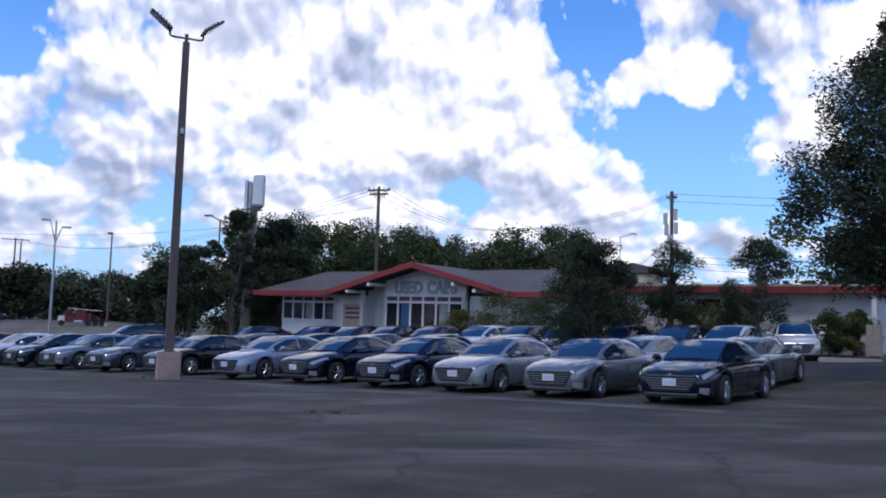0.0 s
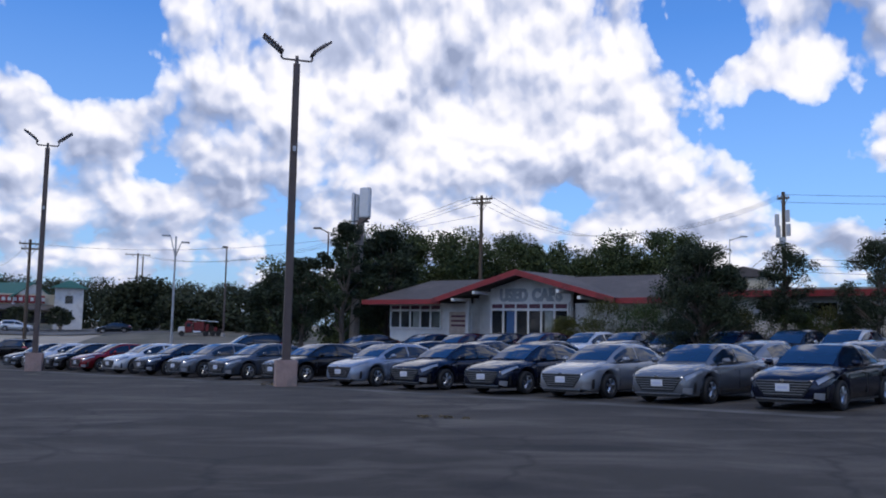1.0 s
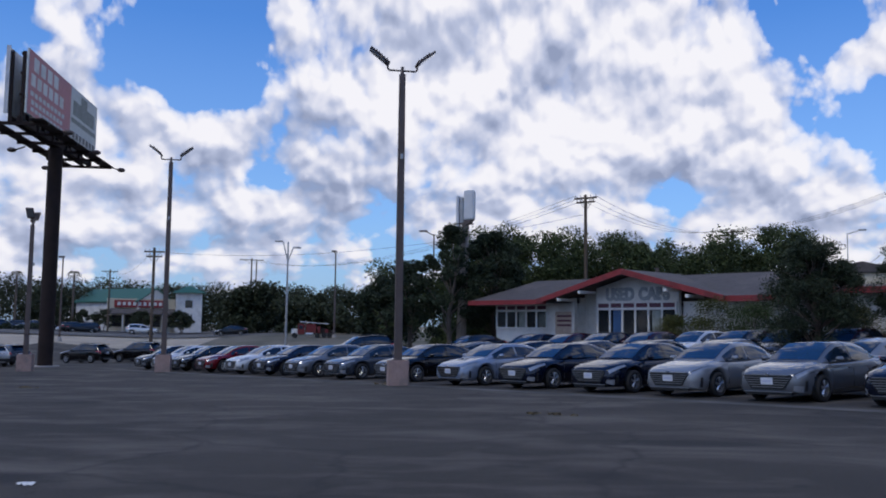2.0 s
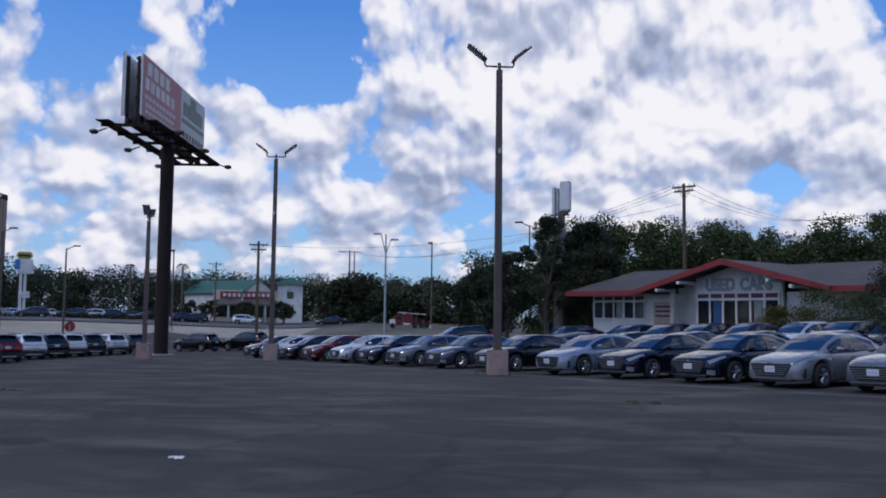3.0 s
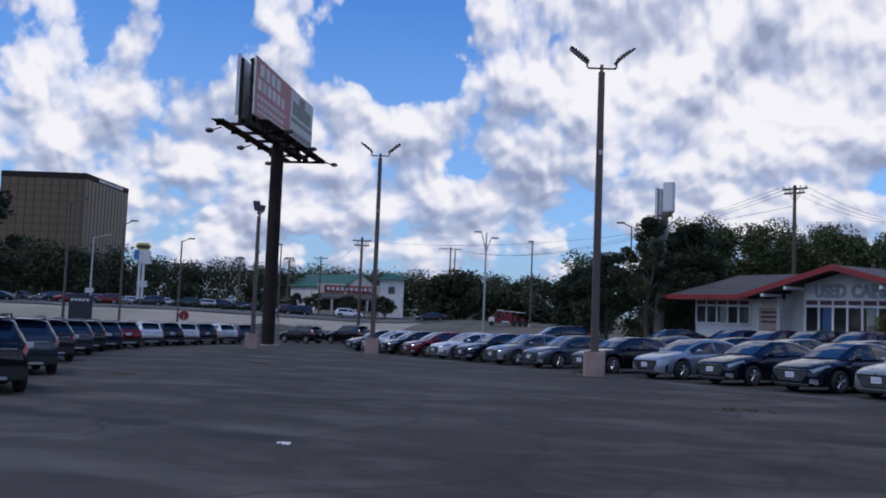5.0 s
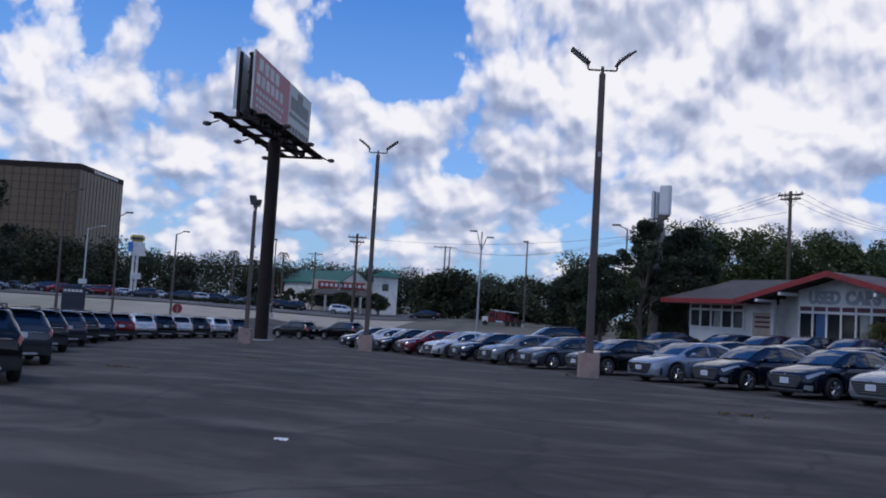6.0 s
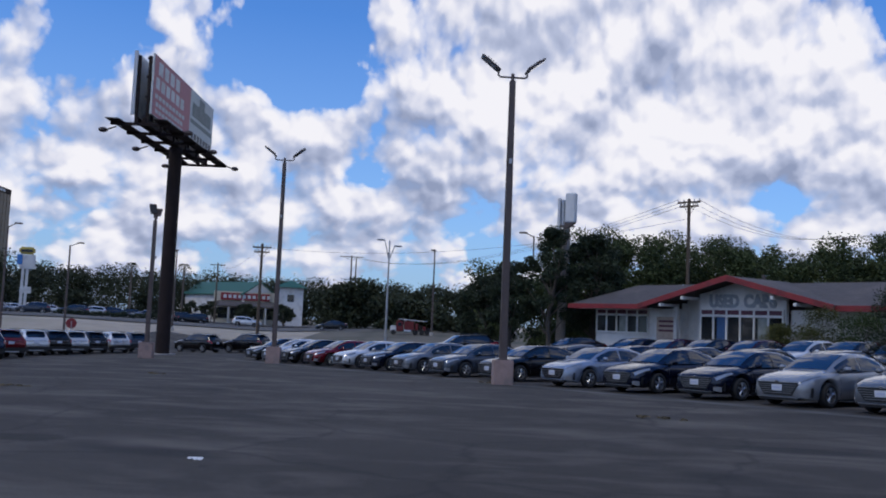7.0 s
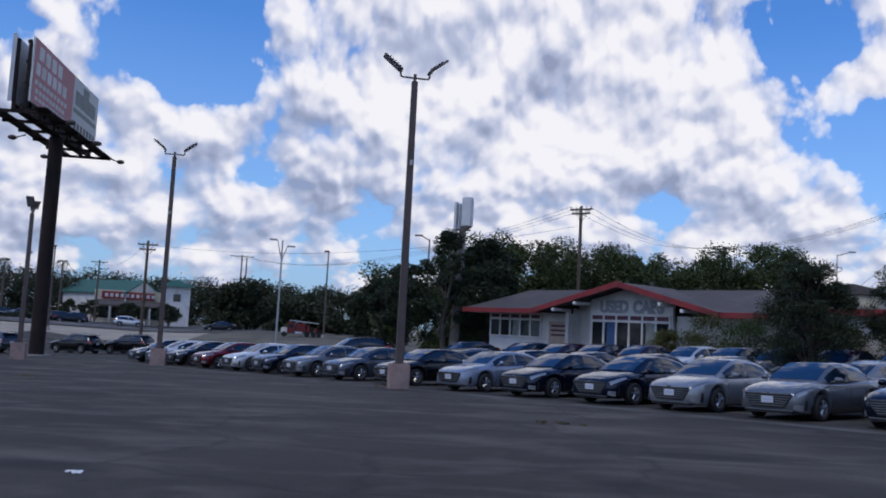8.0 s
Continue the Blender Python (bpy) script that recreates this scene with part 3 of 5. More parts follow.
    for z, w in ((0.615, 0.55), (0.555, 0.60), (0.50, 0.555), (0.445, 0.51), (0.39, 0.46), (0.335, 0.42)):
        part("grille_bar", box(n_ + 0.015, n_ + 0.032, -w, w, z + gz - 0.010, z + gz + 0.008), GRILLEBAR, grille)
    part("lip", box(n_ - 0.14, n_ + 0.012, -0.62, 0.62, 0.215 + gz, 0.235 + gz, 0.008), GRILLEBAR, car, "satin chin strip")
    part("lower_intake", box(n_ - 0.20, n_ - 0.012, -0.60, 0.60, 0.15 + gz, 0.214 + gz, 0.01), BLACK, car)
    plate = part("license_plate", box(n_ + 0.03, n_ + 0.042, -0.155, 0.155, 0.395 + gz, 0.55 + gz, 0.004), PLATE, car, "white license plate")
    part("plate_mark", box(n_ + 0.042, n_ + 0.046, -0.11, 0.11, 0.445 + gz, 0.50 + gz), PLATEINK, plate)
    rz = 0.62 if kind == "sedan" else 0.86
    part("license_plate", box(-n_ - 0.03, -n_ - 0.0, -0.155, 0.155, rz - 0.08, rz + 0.075, 0.004), PLATE, car, "white license plate")
    if kind == "sedan":
        part("rear_bumper", box(-n_ - 0.03, -n_ + 0.2, -0.62, 0.62, 0.30, 0.46, 0.03), PAINT, car)
    else:
        part("rear_bumper", box(-n_ - 0.05, -n_ + 0.25, -0.80, 0.80, 0.30, 0.60, 0.05), BLACK, car, "black plastic rear bumper")
        part("skid_plate", box(-n_ - 0.06, -n_ + 0.1, -0.45, 0.45, 0.31, 0.40, 0.02), GALV, car, "silver skid plate")
        part("tail_trim", box(-n_ - 0.012, -n_ + 0.05, -0.60, 0.60, 0.93, 0.955, 0.006), CHROME, car)
    badge = bmesh.new()
    bmesh.ops.create_cone(badge, cap_ends=True, segments=16, radius1=0.06, radius2=0.055, depth=0.02,
                          matrix=Matrix.Translation((n_ + 0.03, 0, 0.625 + gz)) @ pose(0, 0, 0, 0, 90, 0) @ Matrix.Diagonal((0.55, 1, 1, 1)))
    part("badge", badge, CHROME, car)
    if kind == "suv":
        for side in (1, -1):
            rail = bmesh.new()
            add_tube(rail, (0.1, 0.56 * side, 1.68), (-1.5, 0.54 * side, 1.665), 0.02, sides=6)
            for x in (0.08, -0.7, -1.48):
                add_tube(rail, (x, 0.555 * side, 1.58), (x, 0.555 * side, 1.67), 0.018, sides=6)
            part("roof_rail", rail, BLACK, car)
        part("spoiler", box(-2.08, -1.72, -0.56, 0.56, 1.55, 1.585, 0.012), PAINT, car)
    tyre, rim, well = tyre_mesh(k["wheel"], 0.22), rim_mesh(k["wheel"], 0.22), well_mesh(k["wheel"], 0.22)
    for x in (k["axle"], -k["axle"]):
        for side in (1, -1):
            wheel = part("wheel", tyre, RUBBER, car)
            wheel.matrix_basis = pose(x, k["track"] * side, k["wheel"], 0, 0, 0 if side > 0 else 180)
            part("rim", rim, ALLOY, wheel, "bright alloy rim")
            part("brake_disc", well, BLACK, wheel)
    return car


COLOURS = {"navy": (0.004, 0.008, 0.024), "black": (0.006, 0.006, 0.008), "silver": (0.27, 0.285, 0.31), "grey": (0.155, 0.168, 0.19),
           "slate": (0.045, 0.055, 0.075), "white": (0.66, 0.67, 0.68), "red": (0.17, 0.008, 0.014), "dark red": (0.05, 0.006, 0.01),
           "blue": (0.008, 0.022, 0.06), "dark blue-grey": (0.07, 0.085, 0.11), "pale blue": (0.26, 0.31, 0.40), "dark grey": (0.018, 0.020, 0.024)}
FIRST = {}


def vehicle(kind, x, y, heading, colour, label, group, lift=0.06):
    """Stands a vehicle on the lot; heading in degrees from +x, anticlockwise."""
    h = radians(heading)
    fall = [ground_z(x + 1.35 * math.cos(h) * s, y + 1.35 * math.sin(h) * s) for s in (1, -1)]
    roll_ = [ground_z(x - 0.8 * math.sin(h) * s, y + 0.8 * math.cos(h) * s) for s in (1, -1)]
    nose = math.degrees(math.atan2(fall[0] - fall[1], 2.7))
    lean = math.degrees(math.atan2(roll_[0] - roll_[1], 1.6))
    m = pose(x, y, sum(fall) / 2 + lift, lean, -nose, heading)
    if kind not in FIRST:
        ob = FIRST[kind] = build_car(SEDAN if kind == "sedan" else SUV, "sedan" if kind == "sedan" else "suv", kind)
        ob.matrix_basis = m
    else:
        ob = copy_thing(FIRST[kind], m)
    tagged(ob, label, "car" if kind == "sedan" else "suv", group)
    for o in ob.children_recursive:
        o.color = (*COLOURS[colour], 1)
    return ob


ROW_AT, ROW_WAY, ROW_HEADING = (5.0, 19.0), (-0.79, 0.613), 232.2
ROW_OUT = (-0.613, -0.79)


def row_place(s, back):
    return (ROW_AT[0] + ROW_WAY[0] * s - ROW_OUT[0] * back, ROW_AT[1] + ROW_WAY[1] * s - ROW_OUT[1] * back)


for s0_, s1_ in ((-1.5, 14.0), (14.0, 30.0), (30.0, 47.0)):
    a_, b_, c_, d_ = row_place(s0_, -0.55), row_place(s1_, -0.55), row_place(s1_, -1.15), row_place(s0_, -1.15)
    sheet("trim", [a_, b_, c_, d_], 30, 2, 0.068, STRIP, "pale worn concrete strip along the front row", "paving strip")
FRONT_ROW = [(0.0, "navy"), (3.03, "grey"), (5.88, "silver"), (8.66, "navy"), (11.85, "navy"), (15.07, "pale blue"), (19.0, "black"), (22.76, "dark blue-grey"),
             (26.15, "grey"), (29.2, "navy"), (32.35, "white"), (36.0, "red"), (39.4, "black"), (42.5, "white"), (45.4, "dark grey")]
for s_, c_ in FRONT_ROW:
    x_, y_ = row_place(s_, 2.36)
    vehicle("sedan", x_, y_, ROW_HEADING, c_, f"parked {c_} sedan with bright alloy wheels, facing the lot", "front row of parked cars")

# cars backed up to the front row, their tails towards it
for s_, c_ in [(0.7, "grey"), (3.9, "silver"), (9.0, "slate"), (12.2, "dark grey"), (15.3, "slate"), (18.6, "navy"), (22.4, "grey")]:
    x_, y_ = row_place(s_, 7.9)
    vehicle("sedan", x_, y_, ROW_HEADING + 180, c_, f"parked {c_} sedan standing tail to tail with the front row", "second row of parked cars")
# cars in front of the office
for s_, c_ in [(31.57, "dark grey"), (26.48, "navy"), (23.67, "dark red"), (21.15, "black"), (18.43, "dark red"), (15.56, "white"), (13.39, "black"), (11.08, "slate"), (8.58, "dark red"), (6.0, "dark grey"), (3.97, "white")]:
    x_, y_ = row_place(s_, 15.3)
    vehicle("sedan", x_, y_, ROW_HEADING, c_, f"parked {c_} sedan in front of the white office", "cars by the office")
vehicle("sedan", 14.4, 35.4, 250, "white", "parked white sedan alone by the flat wing", "cars by the office")
# sport utility vehicles along the edge of the lot, tails to the lot
SUV_ROW = [(-27.4, 20.7, "dark grey"), (-32.2, 25.9, "slate"), (-35.5, 29.7, "dark grey"), (-37.9, 33.1, "blue"), (-40.0, 36.6, "red"), (-42.6, 41.1, "white"),
           (-43.7, 44.2, "black"), (-44.9, 47.2, "white"), (-45.9, 50.3, "dark grey"), (-46.6, 53.6, "white"), (-47.4, 56.9, "slate")]
for x_, y_, c_ in SUV_ROW:
    vehicle("suv", x_ - 2.0, y_ + 1.05, 152, c_, f"parked {c_} sport utility vehicle with its tail to the lot", "row of parked utility vehicles")
vehicle("suv", -17.85, 10.6, 150, "black", "parked black sport utility vehicle close by", "row of parked utility vehicles")
vehicle("suv", -22.9, 15.6, 150, "slate", "parked slate sport utility vehicle beside a black one", "row of parked utility vehicles")
vehicle("suv", -47.5, 65.0, 172, "black", "parked black sport utility vehicle seen from its side", "cars at the end of the lot")
vehicle("suv", -43.4, 66.6, 172, "black", "parked black sport utility vehicle seen from its side", "cars at the end of the lot")
vehicle("suv", -18.4, 52.5, 215, "black", "parked black sport utility vehicle near the office", "cars by the office")
vehicle("sedan", -19.7, 58.5, 190, "blue", "blue sedan parked behind the rows", "cars by the office")
# traffic and far parking
vehicle("suv", -76.0, 118.0, 25, "white", "white utility vehicle standing on the street", "street traffic")
vehicle("sedan", -58.0, 112.0, 205, "dark grey", "dark grey sedan standing on the street", "street traffic")
random.seed(5)
for k_ in range(46):
    b_ = radians(random.uniform(36, 56))
    d_ = random.choice((136, 143, 152, 159, 170, 178)) + random.uniform(-0.6, 0.6)
    c_ = random.choice(("white", "silver", "dark grey", "black", "slate", "red", "blue", "grey"))
    vehicle(random.choice(("suv", "sedan")), -d_ * math.sin(b_), d_ * math.cos(b_), random.choice((40, 220)) + random.uniform(-3, 3), c_,
            f"{c_} car in the far parking lot beyond the bank", "far parked cars", lift=0.0)


# ================= office building =================
GROW = 1.14
OFFICE_M = pose(-11.95, 56.23, 1.65 - 1.65 * GROW, 0, 0, -34.0) @ Matrix.Scale(GROW, 4)


def prism(points, y0, y1):
    """A slab whose outline (s, z) runs from depth y0 to y1."""
    verts = [(s, y0, z) for s, z in points] + [(s, y1, z) for s, z in points]
    n_ = len(points)
    faces = [tuple(range(n_)), tuple(range(2 * n_ - 1, n_ - 1, -1))] + [(i, i + n_, (i + 1) % n_ + n_, (i + 1) % n_) for i in range(n_)]
    bm = bmesh.new()
    vs = [bm.verts.new(v) for v in verts]
    for f in faces:
        bm.faces.new([vs[i] for i in f])
    return bm


def slab(corners, thick):
    """A roof plane over its corners, with thickness downwards."""
    bm = bmesh.new()
    top = [bm.verts.new(c) for c in corners]
    low = [bm.verts.new((c[0], c[1], c[2] - thick)) for c in corners]
    n_ = len(corners)
    bm.faces.new(top)
    bm.faces.new(low[::-1])
    for i in range(n_):
        bm.faces.new((top[i], low[i], low[(i + 1) % n_], top[(i + 1) % n_]))
    return bm


def window_wall(parent, s0, s1, y, z0, z1, panes, transom, label):
    """A row of panes in white bars, with a row of small red-brown panels on top."""
    win = part("window", box(s0, s1, y - 0.02, y + 0.05, z0, z1), WINDOW, parent, label)
    step = (s1 - s0) / panes
    for i in range(panes + 1):
        part("mullion", box(s0 + step * i - 0.05, s0 + step * i + 0.05, y - 0.08, y + 0.02, z0, z1, 0.01), WHITEWALL, win)
    for z, h in ((z0, 0.05), (transom, 0.06), (z1, 0.04)):
        part("rail", box(s0 - 0.05, s1 + 0.05, y - 0.085, y + 0.02, z - h, z + h, 0.01), WHITEWALL, win)
    for i in range(panes):
        part("transom_panel", box(s0 + step * i + 0.05, s0 + step * (i + 1) - 0.05, y - 0.05, y, transom + 0.06, z1 - 0.04), PLUM, win)
    for i in range(panes):
        if (i * 7 + panes) % 3 == 1:
            part("blind", box(s0 + step * i + 0.2, s0 + step * (i + 1) - 0.08, y - 0.03, y - 0.022, z0 + 0.05, transom - 0.08), BLUEBIN if i % 2 else BBDARK, win)
    return win


def build_office():
    base = -0.6
    office = empty("sales_office", OFFICE_M, "low white sales office with red fascia and brown shingle roof", "building")
    P = lambda name, bm, mat, label="": part(name, bm, mat, office, label)
    # walls
    P("wall", box(1.0, 7.1, 1.2, 1.4, base, 3.0), WHITEWALL)
    P("wall", box(1.0, 1.2, 1.4, 9.0, base, 3.0), WHITEWALL)
    P("wall", box(7.0, 8.7, 1.9, 2.1, base, 3.6), WHITEWALL)
    P("wall", box(7.0, 7.1, 1.41, 1.9, base, 3.3), WHITEWALL)
    P("wall", box(8.6, 8.7, 1.06, 1.9, base, 3.6), WHITEWALL)
    P("wall", prism([(8.6, base), (13.55, base), (13.55, 3.75), (11.05, 4.38), (8.6, 3.75)], 0.85, 1.05), WHITEWALL)
    P("wall", box(13.55, 21.6, 1.2, 1.4, base, 3.0), WHITEWALL)
    P("wall", box(1.0, 21.6, 8.8, 9.0, base, 3.0), WHITEWALL)
    P("post", box(7.0, 7.22, 0.75, 0.97, base, 3.25, 0.015), WHITEWALL)
    window_wall(office, 1.1, 4.95, 1.18, 1.62, 2.93, 5, 2.62, "window wall in white bars")
    window_wall(office, 8.72, 13.42, 0.83, 1.0, 2.98, 6, 2.66, "tall window wall in white bars")
    panel = P("brick_panel", box(5.55, 6.95, 1.14, 1.2, 1.2, 2.55), BRICK, "faded orange panel with unreadable writing")
    for z in (1.75, 2.0, 2.25):
        part("writing_bar", box(5.7, 6.8, 1.128, 1.14, z, z + 0.11), PLUM, panel)
    # roof: hipped long roof and a gable over the entrance
    P("roof", slab([(-0.05, -0.02, 3.17), (5.85, -0.02, 3.17), (10.9, 4.6, 4.52), (1.2, 4.6, 4.52)], 0.12), SHINGLE)
    P("roof", slab([(16.25, -0.02, 3.17), (19.2, -0.02, 3.17), (19.2, 4.6, 4.52), (11.2, 4.6, 4.52)], 0.12), SHINGLE)
    P("roof", slab([(-0.05, -0.02, 3.17), (1.2, 4.6, 4.52), (1.2, 5.4, 4.52), (-0.05, 10.0, 3.17)], 0.12), SHINGLE)
    P("roof", slab([(-0.05, 10.0, 3.17), (1.2, 5.4, 4.52), (19.2, 5.4, 4.52), (19.2, 10.0, 3.17)], 0.12), SHINGLE)
    P("ridge_cap", slab([(1.2, 4.55, 4.53), (19.2, 4.55, 4.53), (19.2, 5.45, 4.53), (1.2, 5.45, 4.53)], 0.05), SHINGLE)
    P("roof", slab([(5.6, -0.32, 3.2), (11.05, -0.32, 4.60), (11.05, 5.0, 4.60), (5.6, 5.0, 3.2)], 0.12), SHINGLE)
    P("roof", slab([(11.05, -0.32, 4.60), (16.5, -0.32, 3.2), (16.5, 5.0, 3.2), (11.05, 5.0, 4.60)], 0.12), SHINGLE)
    P("soffit", box(0.0, 5.9, 0.02, 1.2, 2.93, 2.98), WHITEWALL)
    P("soffit", box(16.2, 19.2, 0.02, 1.2, 2.93, 2.98), WHITEWALL)
    # red fascia boards
    P("fascia", box(-0.1, 5.9, -0.09, -0.03, 2.92, 3.19, 0.01), REDTRIM, "red fascia board")
    P("fascia", box(16.2, 19.25, -0.09, -0.03, 2.92, 3.19, 0.01), REDTRIM, "red fascia board")
    P("fascia", box(-0.12, -0.06, -0.03, 10.0, 2.92, 3.19, 0.01), REDTRIM, "red fascia board")
    P("fascia", prism([(5.5, 2.93), (5.5, 3.2), (11.05, 4.63), (11.05, 4.34)], -0.40, -0.33), REDTRIM, "red sloping fascia board")
    P("fascia", prism([(11.05, 4.34), (11.05, 4.63), (16.6, 3.2), (16.6, 2.93)], -0.40, -0.33), REDTRIM, "red sloping fascia board")
    for s in (7.1, 8.5, 13.6, 14.8):
        z = 4.3 - abs(s - 11.05) * 0.257
        P("beam_end", box(s - 0.08, s + 0.08, -0.5, 0.9, z - 0.22, z - 0.06, 0.01), WHITEWALL)
    P("vent", tube((10.9, 3.0, 4.4), (10.9, 3.0, 4.85), 0.09, sides=8), STEEL)
    # lettering on the gable
    for word, s, w in (("USED", 9.22, 1.75), ("CARS", 11.25, 1.8)):
        curve = bpy.data.curves.new("sign_lettering", "FONT")
        curve.body, curve.size, curve.extrude, curve.offset, curve.align_x = word, 0.84, 0.02, 0.05, "LEFT"
        ob = new("sign_lettering", curve)
        bpy.context.view_layer.update()
        me = bpy.data.meshes.new_from_object(ob.evaluated_get(bpy.context.evaluated_depsgraph_get()))
        bpy.data.objects.remove(ob)
        me.materials.clear()
        me.materials.append(SIGNGREY)
        span = max(v.co.x for v in me.vertices)
        text = part("sign_lettering", me, SIGNGREY, office, f"faded grey block letters reading {word}")
        text.matrix_basis = Matrix.Translation((s, 0.83, 3.12)) @ pose(0, 0, 0, 90) @ Matrix.Diagonal((w / span, 1.0, 1.0, 1))
    # flat-roofed wing
    P("wall", box(21.6, 31.6, 0.5, 0.7, base, 3.2), WHITEWALL)
    P("wall", box(31.4, 31.6, 0.7, 9.0, base, 3.2), WHITEWALL)
    P("roof", box(19.3, 31.8, 0.0, 9.2, 3.25, 3.42), CONCRETE)
    P("fascia", box(19.3, 31.9, -0.08, -0.01, 3.18, 3.44, 0.01), REDTRIM, "red fascia board of the flat wing")
    P("parapet", box(19.3, 31.9, -0.06, 0.1, 3.445, 3.53, 0.01), CONCRETE)
    P("fascia", box(31.91, 31.97, -0.05, 9.2, 3.18, 3.44, 0.01), REDTRIM)
    for s in (23.0, 25.0, 26.2):
        win = P("window", box(s, s + 0.95, 0.46, 0.55, 2.5, 2.95), WINDOW, "small high window")
        part("window_frame", box(s - 0.05, s + 1.0, 0.44, 0.5, 2.44, 2.5, 0.01), WHITEWALL, win)
        part("window_frame", box(s - 0.05, s + 1.0, 0.44, 0.5, 2.95, 3.0, 0.01), WHITEWALL, win)
    P("post", box(31.55, 31.7, 0.05, 0.2, base, 3.2, 0.01), WHITEWALL)
    P("siding", box(13.6, 21.5, 1.14, 1.19, base, 2.93), WHITEWALL)


build_office()


def simple_block(name, m, w, d, z0, z1, wall, roof, label, category):
    house = empty(name, m, label, category)
    part("wall", box(-w / 2, w / 2, -d / 2, d / 2, z0, z1), wall, house)
    part("roof", box(-w / 2 - 0.2, w / 2 + 0.2, -d / 2 - 0.2, d / 2 + 0.2, z1, z1 + 0.35, 0.05), roof, house)
    return house


block_ = simple_block("back_building", pose(13.6, 60.5, 0, 0, 0, -20), 3.0, 4.0, 0.2, 5.35, CREAM, SHINGLE, "small cream building behind the office", "building")
part("ridge", prism([(-1.7, 5.69), (0, 6.1), (1.7, 5.69)], -2.1, 2.1), SHINGLE, block_)


# ================= poles and lamps =================
def flood_pole(x, y, top, base_w, base_h, pole_w, label, heads=2, yaw=25):
    z = ground_z(x, y) + 0.06
    thing = empty("flood_light_pole", pose(x, y, z, 0, 0, yaw), label, "light pole", "lot light poles")
    h = top - z
    part("footing", box(-base_w / 2, base_w / 2, -base_w / 2, base_w / 2, -0.1, base_h, 0.03), PINKCRETE, thing, "chipped pinkish concrete footing")
    part("base_plate", box(-0.2, 0.2, -0.2, 0.2, base_h, base_h + 0.03), STEEL, thing)
    bm = bmesh.new()
    bmesh.ops.create_cone(bm, cap_ends=True, segments=4, radius1=pole_w * 0.72, radius2=pole_w * 0.56, depth=h - base_h,
                          matrix=Matrix.Translation((0, 0, (h + base_h) / 2)) @ pose(0, 0, 0, 0, 0, 45))
    bmesh.ops.bevel(bm, geom=[e for e in bm.edges if abs(e.verts[0].co.z - e.verts[1].co.z) > 1], offset=0.03, segments=2, affect="EDGES")
    part("pole", bm, STEEL, thing, "square weathered steel pole")
    part("junction_box", box(-0.05, 0.05, -pole_w * 0.6 - 0.06, -pole_w * 0.4, h * 0.72, h * 0.72 + 0.18), GALV, thing)
    part("cap", tube((0, 0, h), (0, 0, h + 0.28), 0.06, sides=8), STEEL, thing)
    arm = bmesh.new()
    add_tube(arm, (-0.48, 0, h + 0.14), (0.48, 0, h + 0.14), 0.035, sides=8)
    for side in (1, -1):
        add_tube(arm, (0.48 * side, 0, h + 0.14), (0.54 * side, 0, h + 0.2), 0.035, sides=8)
        add_tube(arm, (0.54 * side, 0, h + 0.2), (0.54 * side, 0, h + 0.36), 0.035, sides=8)
    part("arm", arm, STEEL, thing)
    for side in (1, -1):
        head = part("flood_light", box(-0.06, 0.82, -0.22, 0.22, -0.03, 0.05, 0.02), STEEL, thing, "flat flood light head tilted upwards")
        head.matrix_basis = pose(0.54 * side, 0, h + 0.38, 0, -38, 0 if side > 0 else 180)
        part("lens", box(0.1, 0.78, -0.18, 0.18, -0.042, -0.032), LENS, head)
        fins = bmesh.new()
        for i in range(5):
            add_box(fins, 0.1 + i * 0.12, 0.13 + i * 0.12, -0.2, 0.2, 0.05, 0.1)
        part("cooling_fins", fins, STEEL, head)
    return thing


flood_pole(-8.74, 28.4, 10.72, 0.70, 0.88, 0.27, "tall steel flood light pole on a pinkish concrete footing")
flood_pole(-26.4, 42.4, 10.75, 0.82, 0.95, 0.27, "steel flood light pole on a concrete footing by the parked cars")
flood_pole(-36.4, 43.8, 7.5, 0.85, 1.0, 0.27, "steel flood light pole beside the billboard post", yaw=118)


def street_lamp(x, y, top, reach, label, kind="arm", mat=STEEL, yaw=0, r=0.13):
    z = ground_z(x, y)
    thing = empty("street_lamp", pose(x, y, z, 0, 0, yaw), label, "street lamp", "street lamps")
    h = top - z
    part("pole", tube((0, 0, 0), (0, 0, h), r, r * 0.6, 10), mat, thing)
    part("footing", tube((0, 0, 0), (0, 0, 0.5), r * 2.0, r * 1.9, 12), CONCRETE, thing)
    if kind == "box":
        part("lamp_head", box(-0.1, reach, -0.18, 0.18, h - 0.02, h + 0.18, 0.03), mat, thing)
    elif kind == "arm":
        part("arm", tube((0, 0, h - 0.1), (reach, 0, h + 0.25), 0.05, 0.04, 8), mat, thing)
        part("lamp_head", box(reach - 0.1, reach + 0.6, -0.14, 0.14, h + 0.22, h + 0.36, 0.03), mat, thing)
    else:
        for side in (1, -1):
            arm = part("arm", tube((0, 0, h - 2.0), (reach * side, 0, h - (0 if side < 0 else 0.6)), 0.07, 0.045, 8), mat, thing)
            lift = 0 if side < 0 else -0.6
            part("lamp_head", box(reach * side, reach * side + 0.8 * side, -0.15, 0.15, h + lift - 0.03, h + lift + 0.13, 0.03), mat, thing)
    return thing


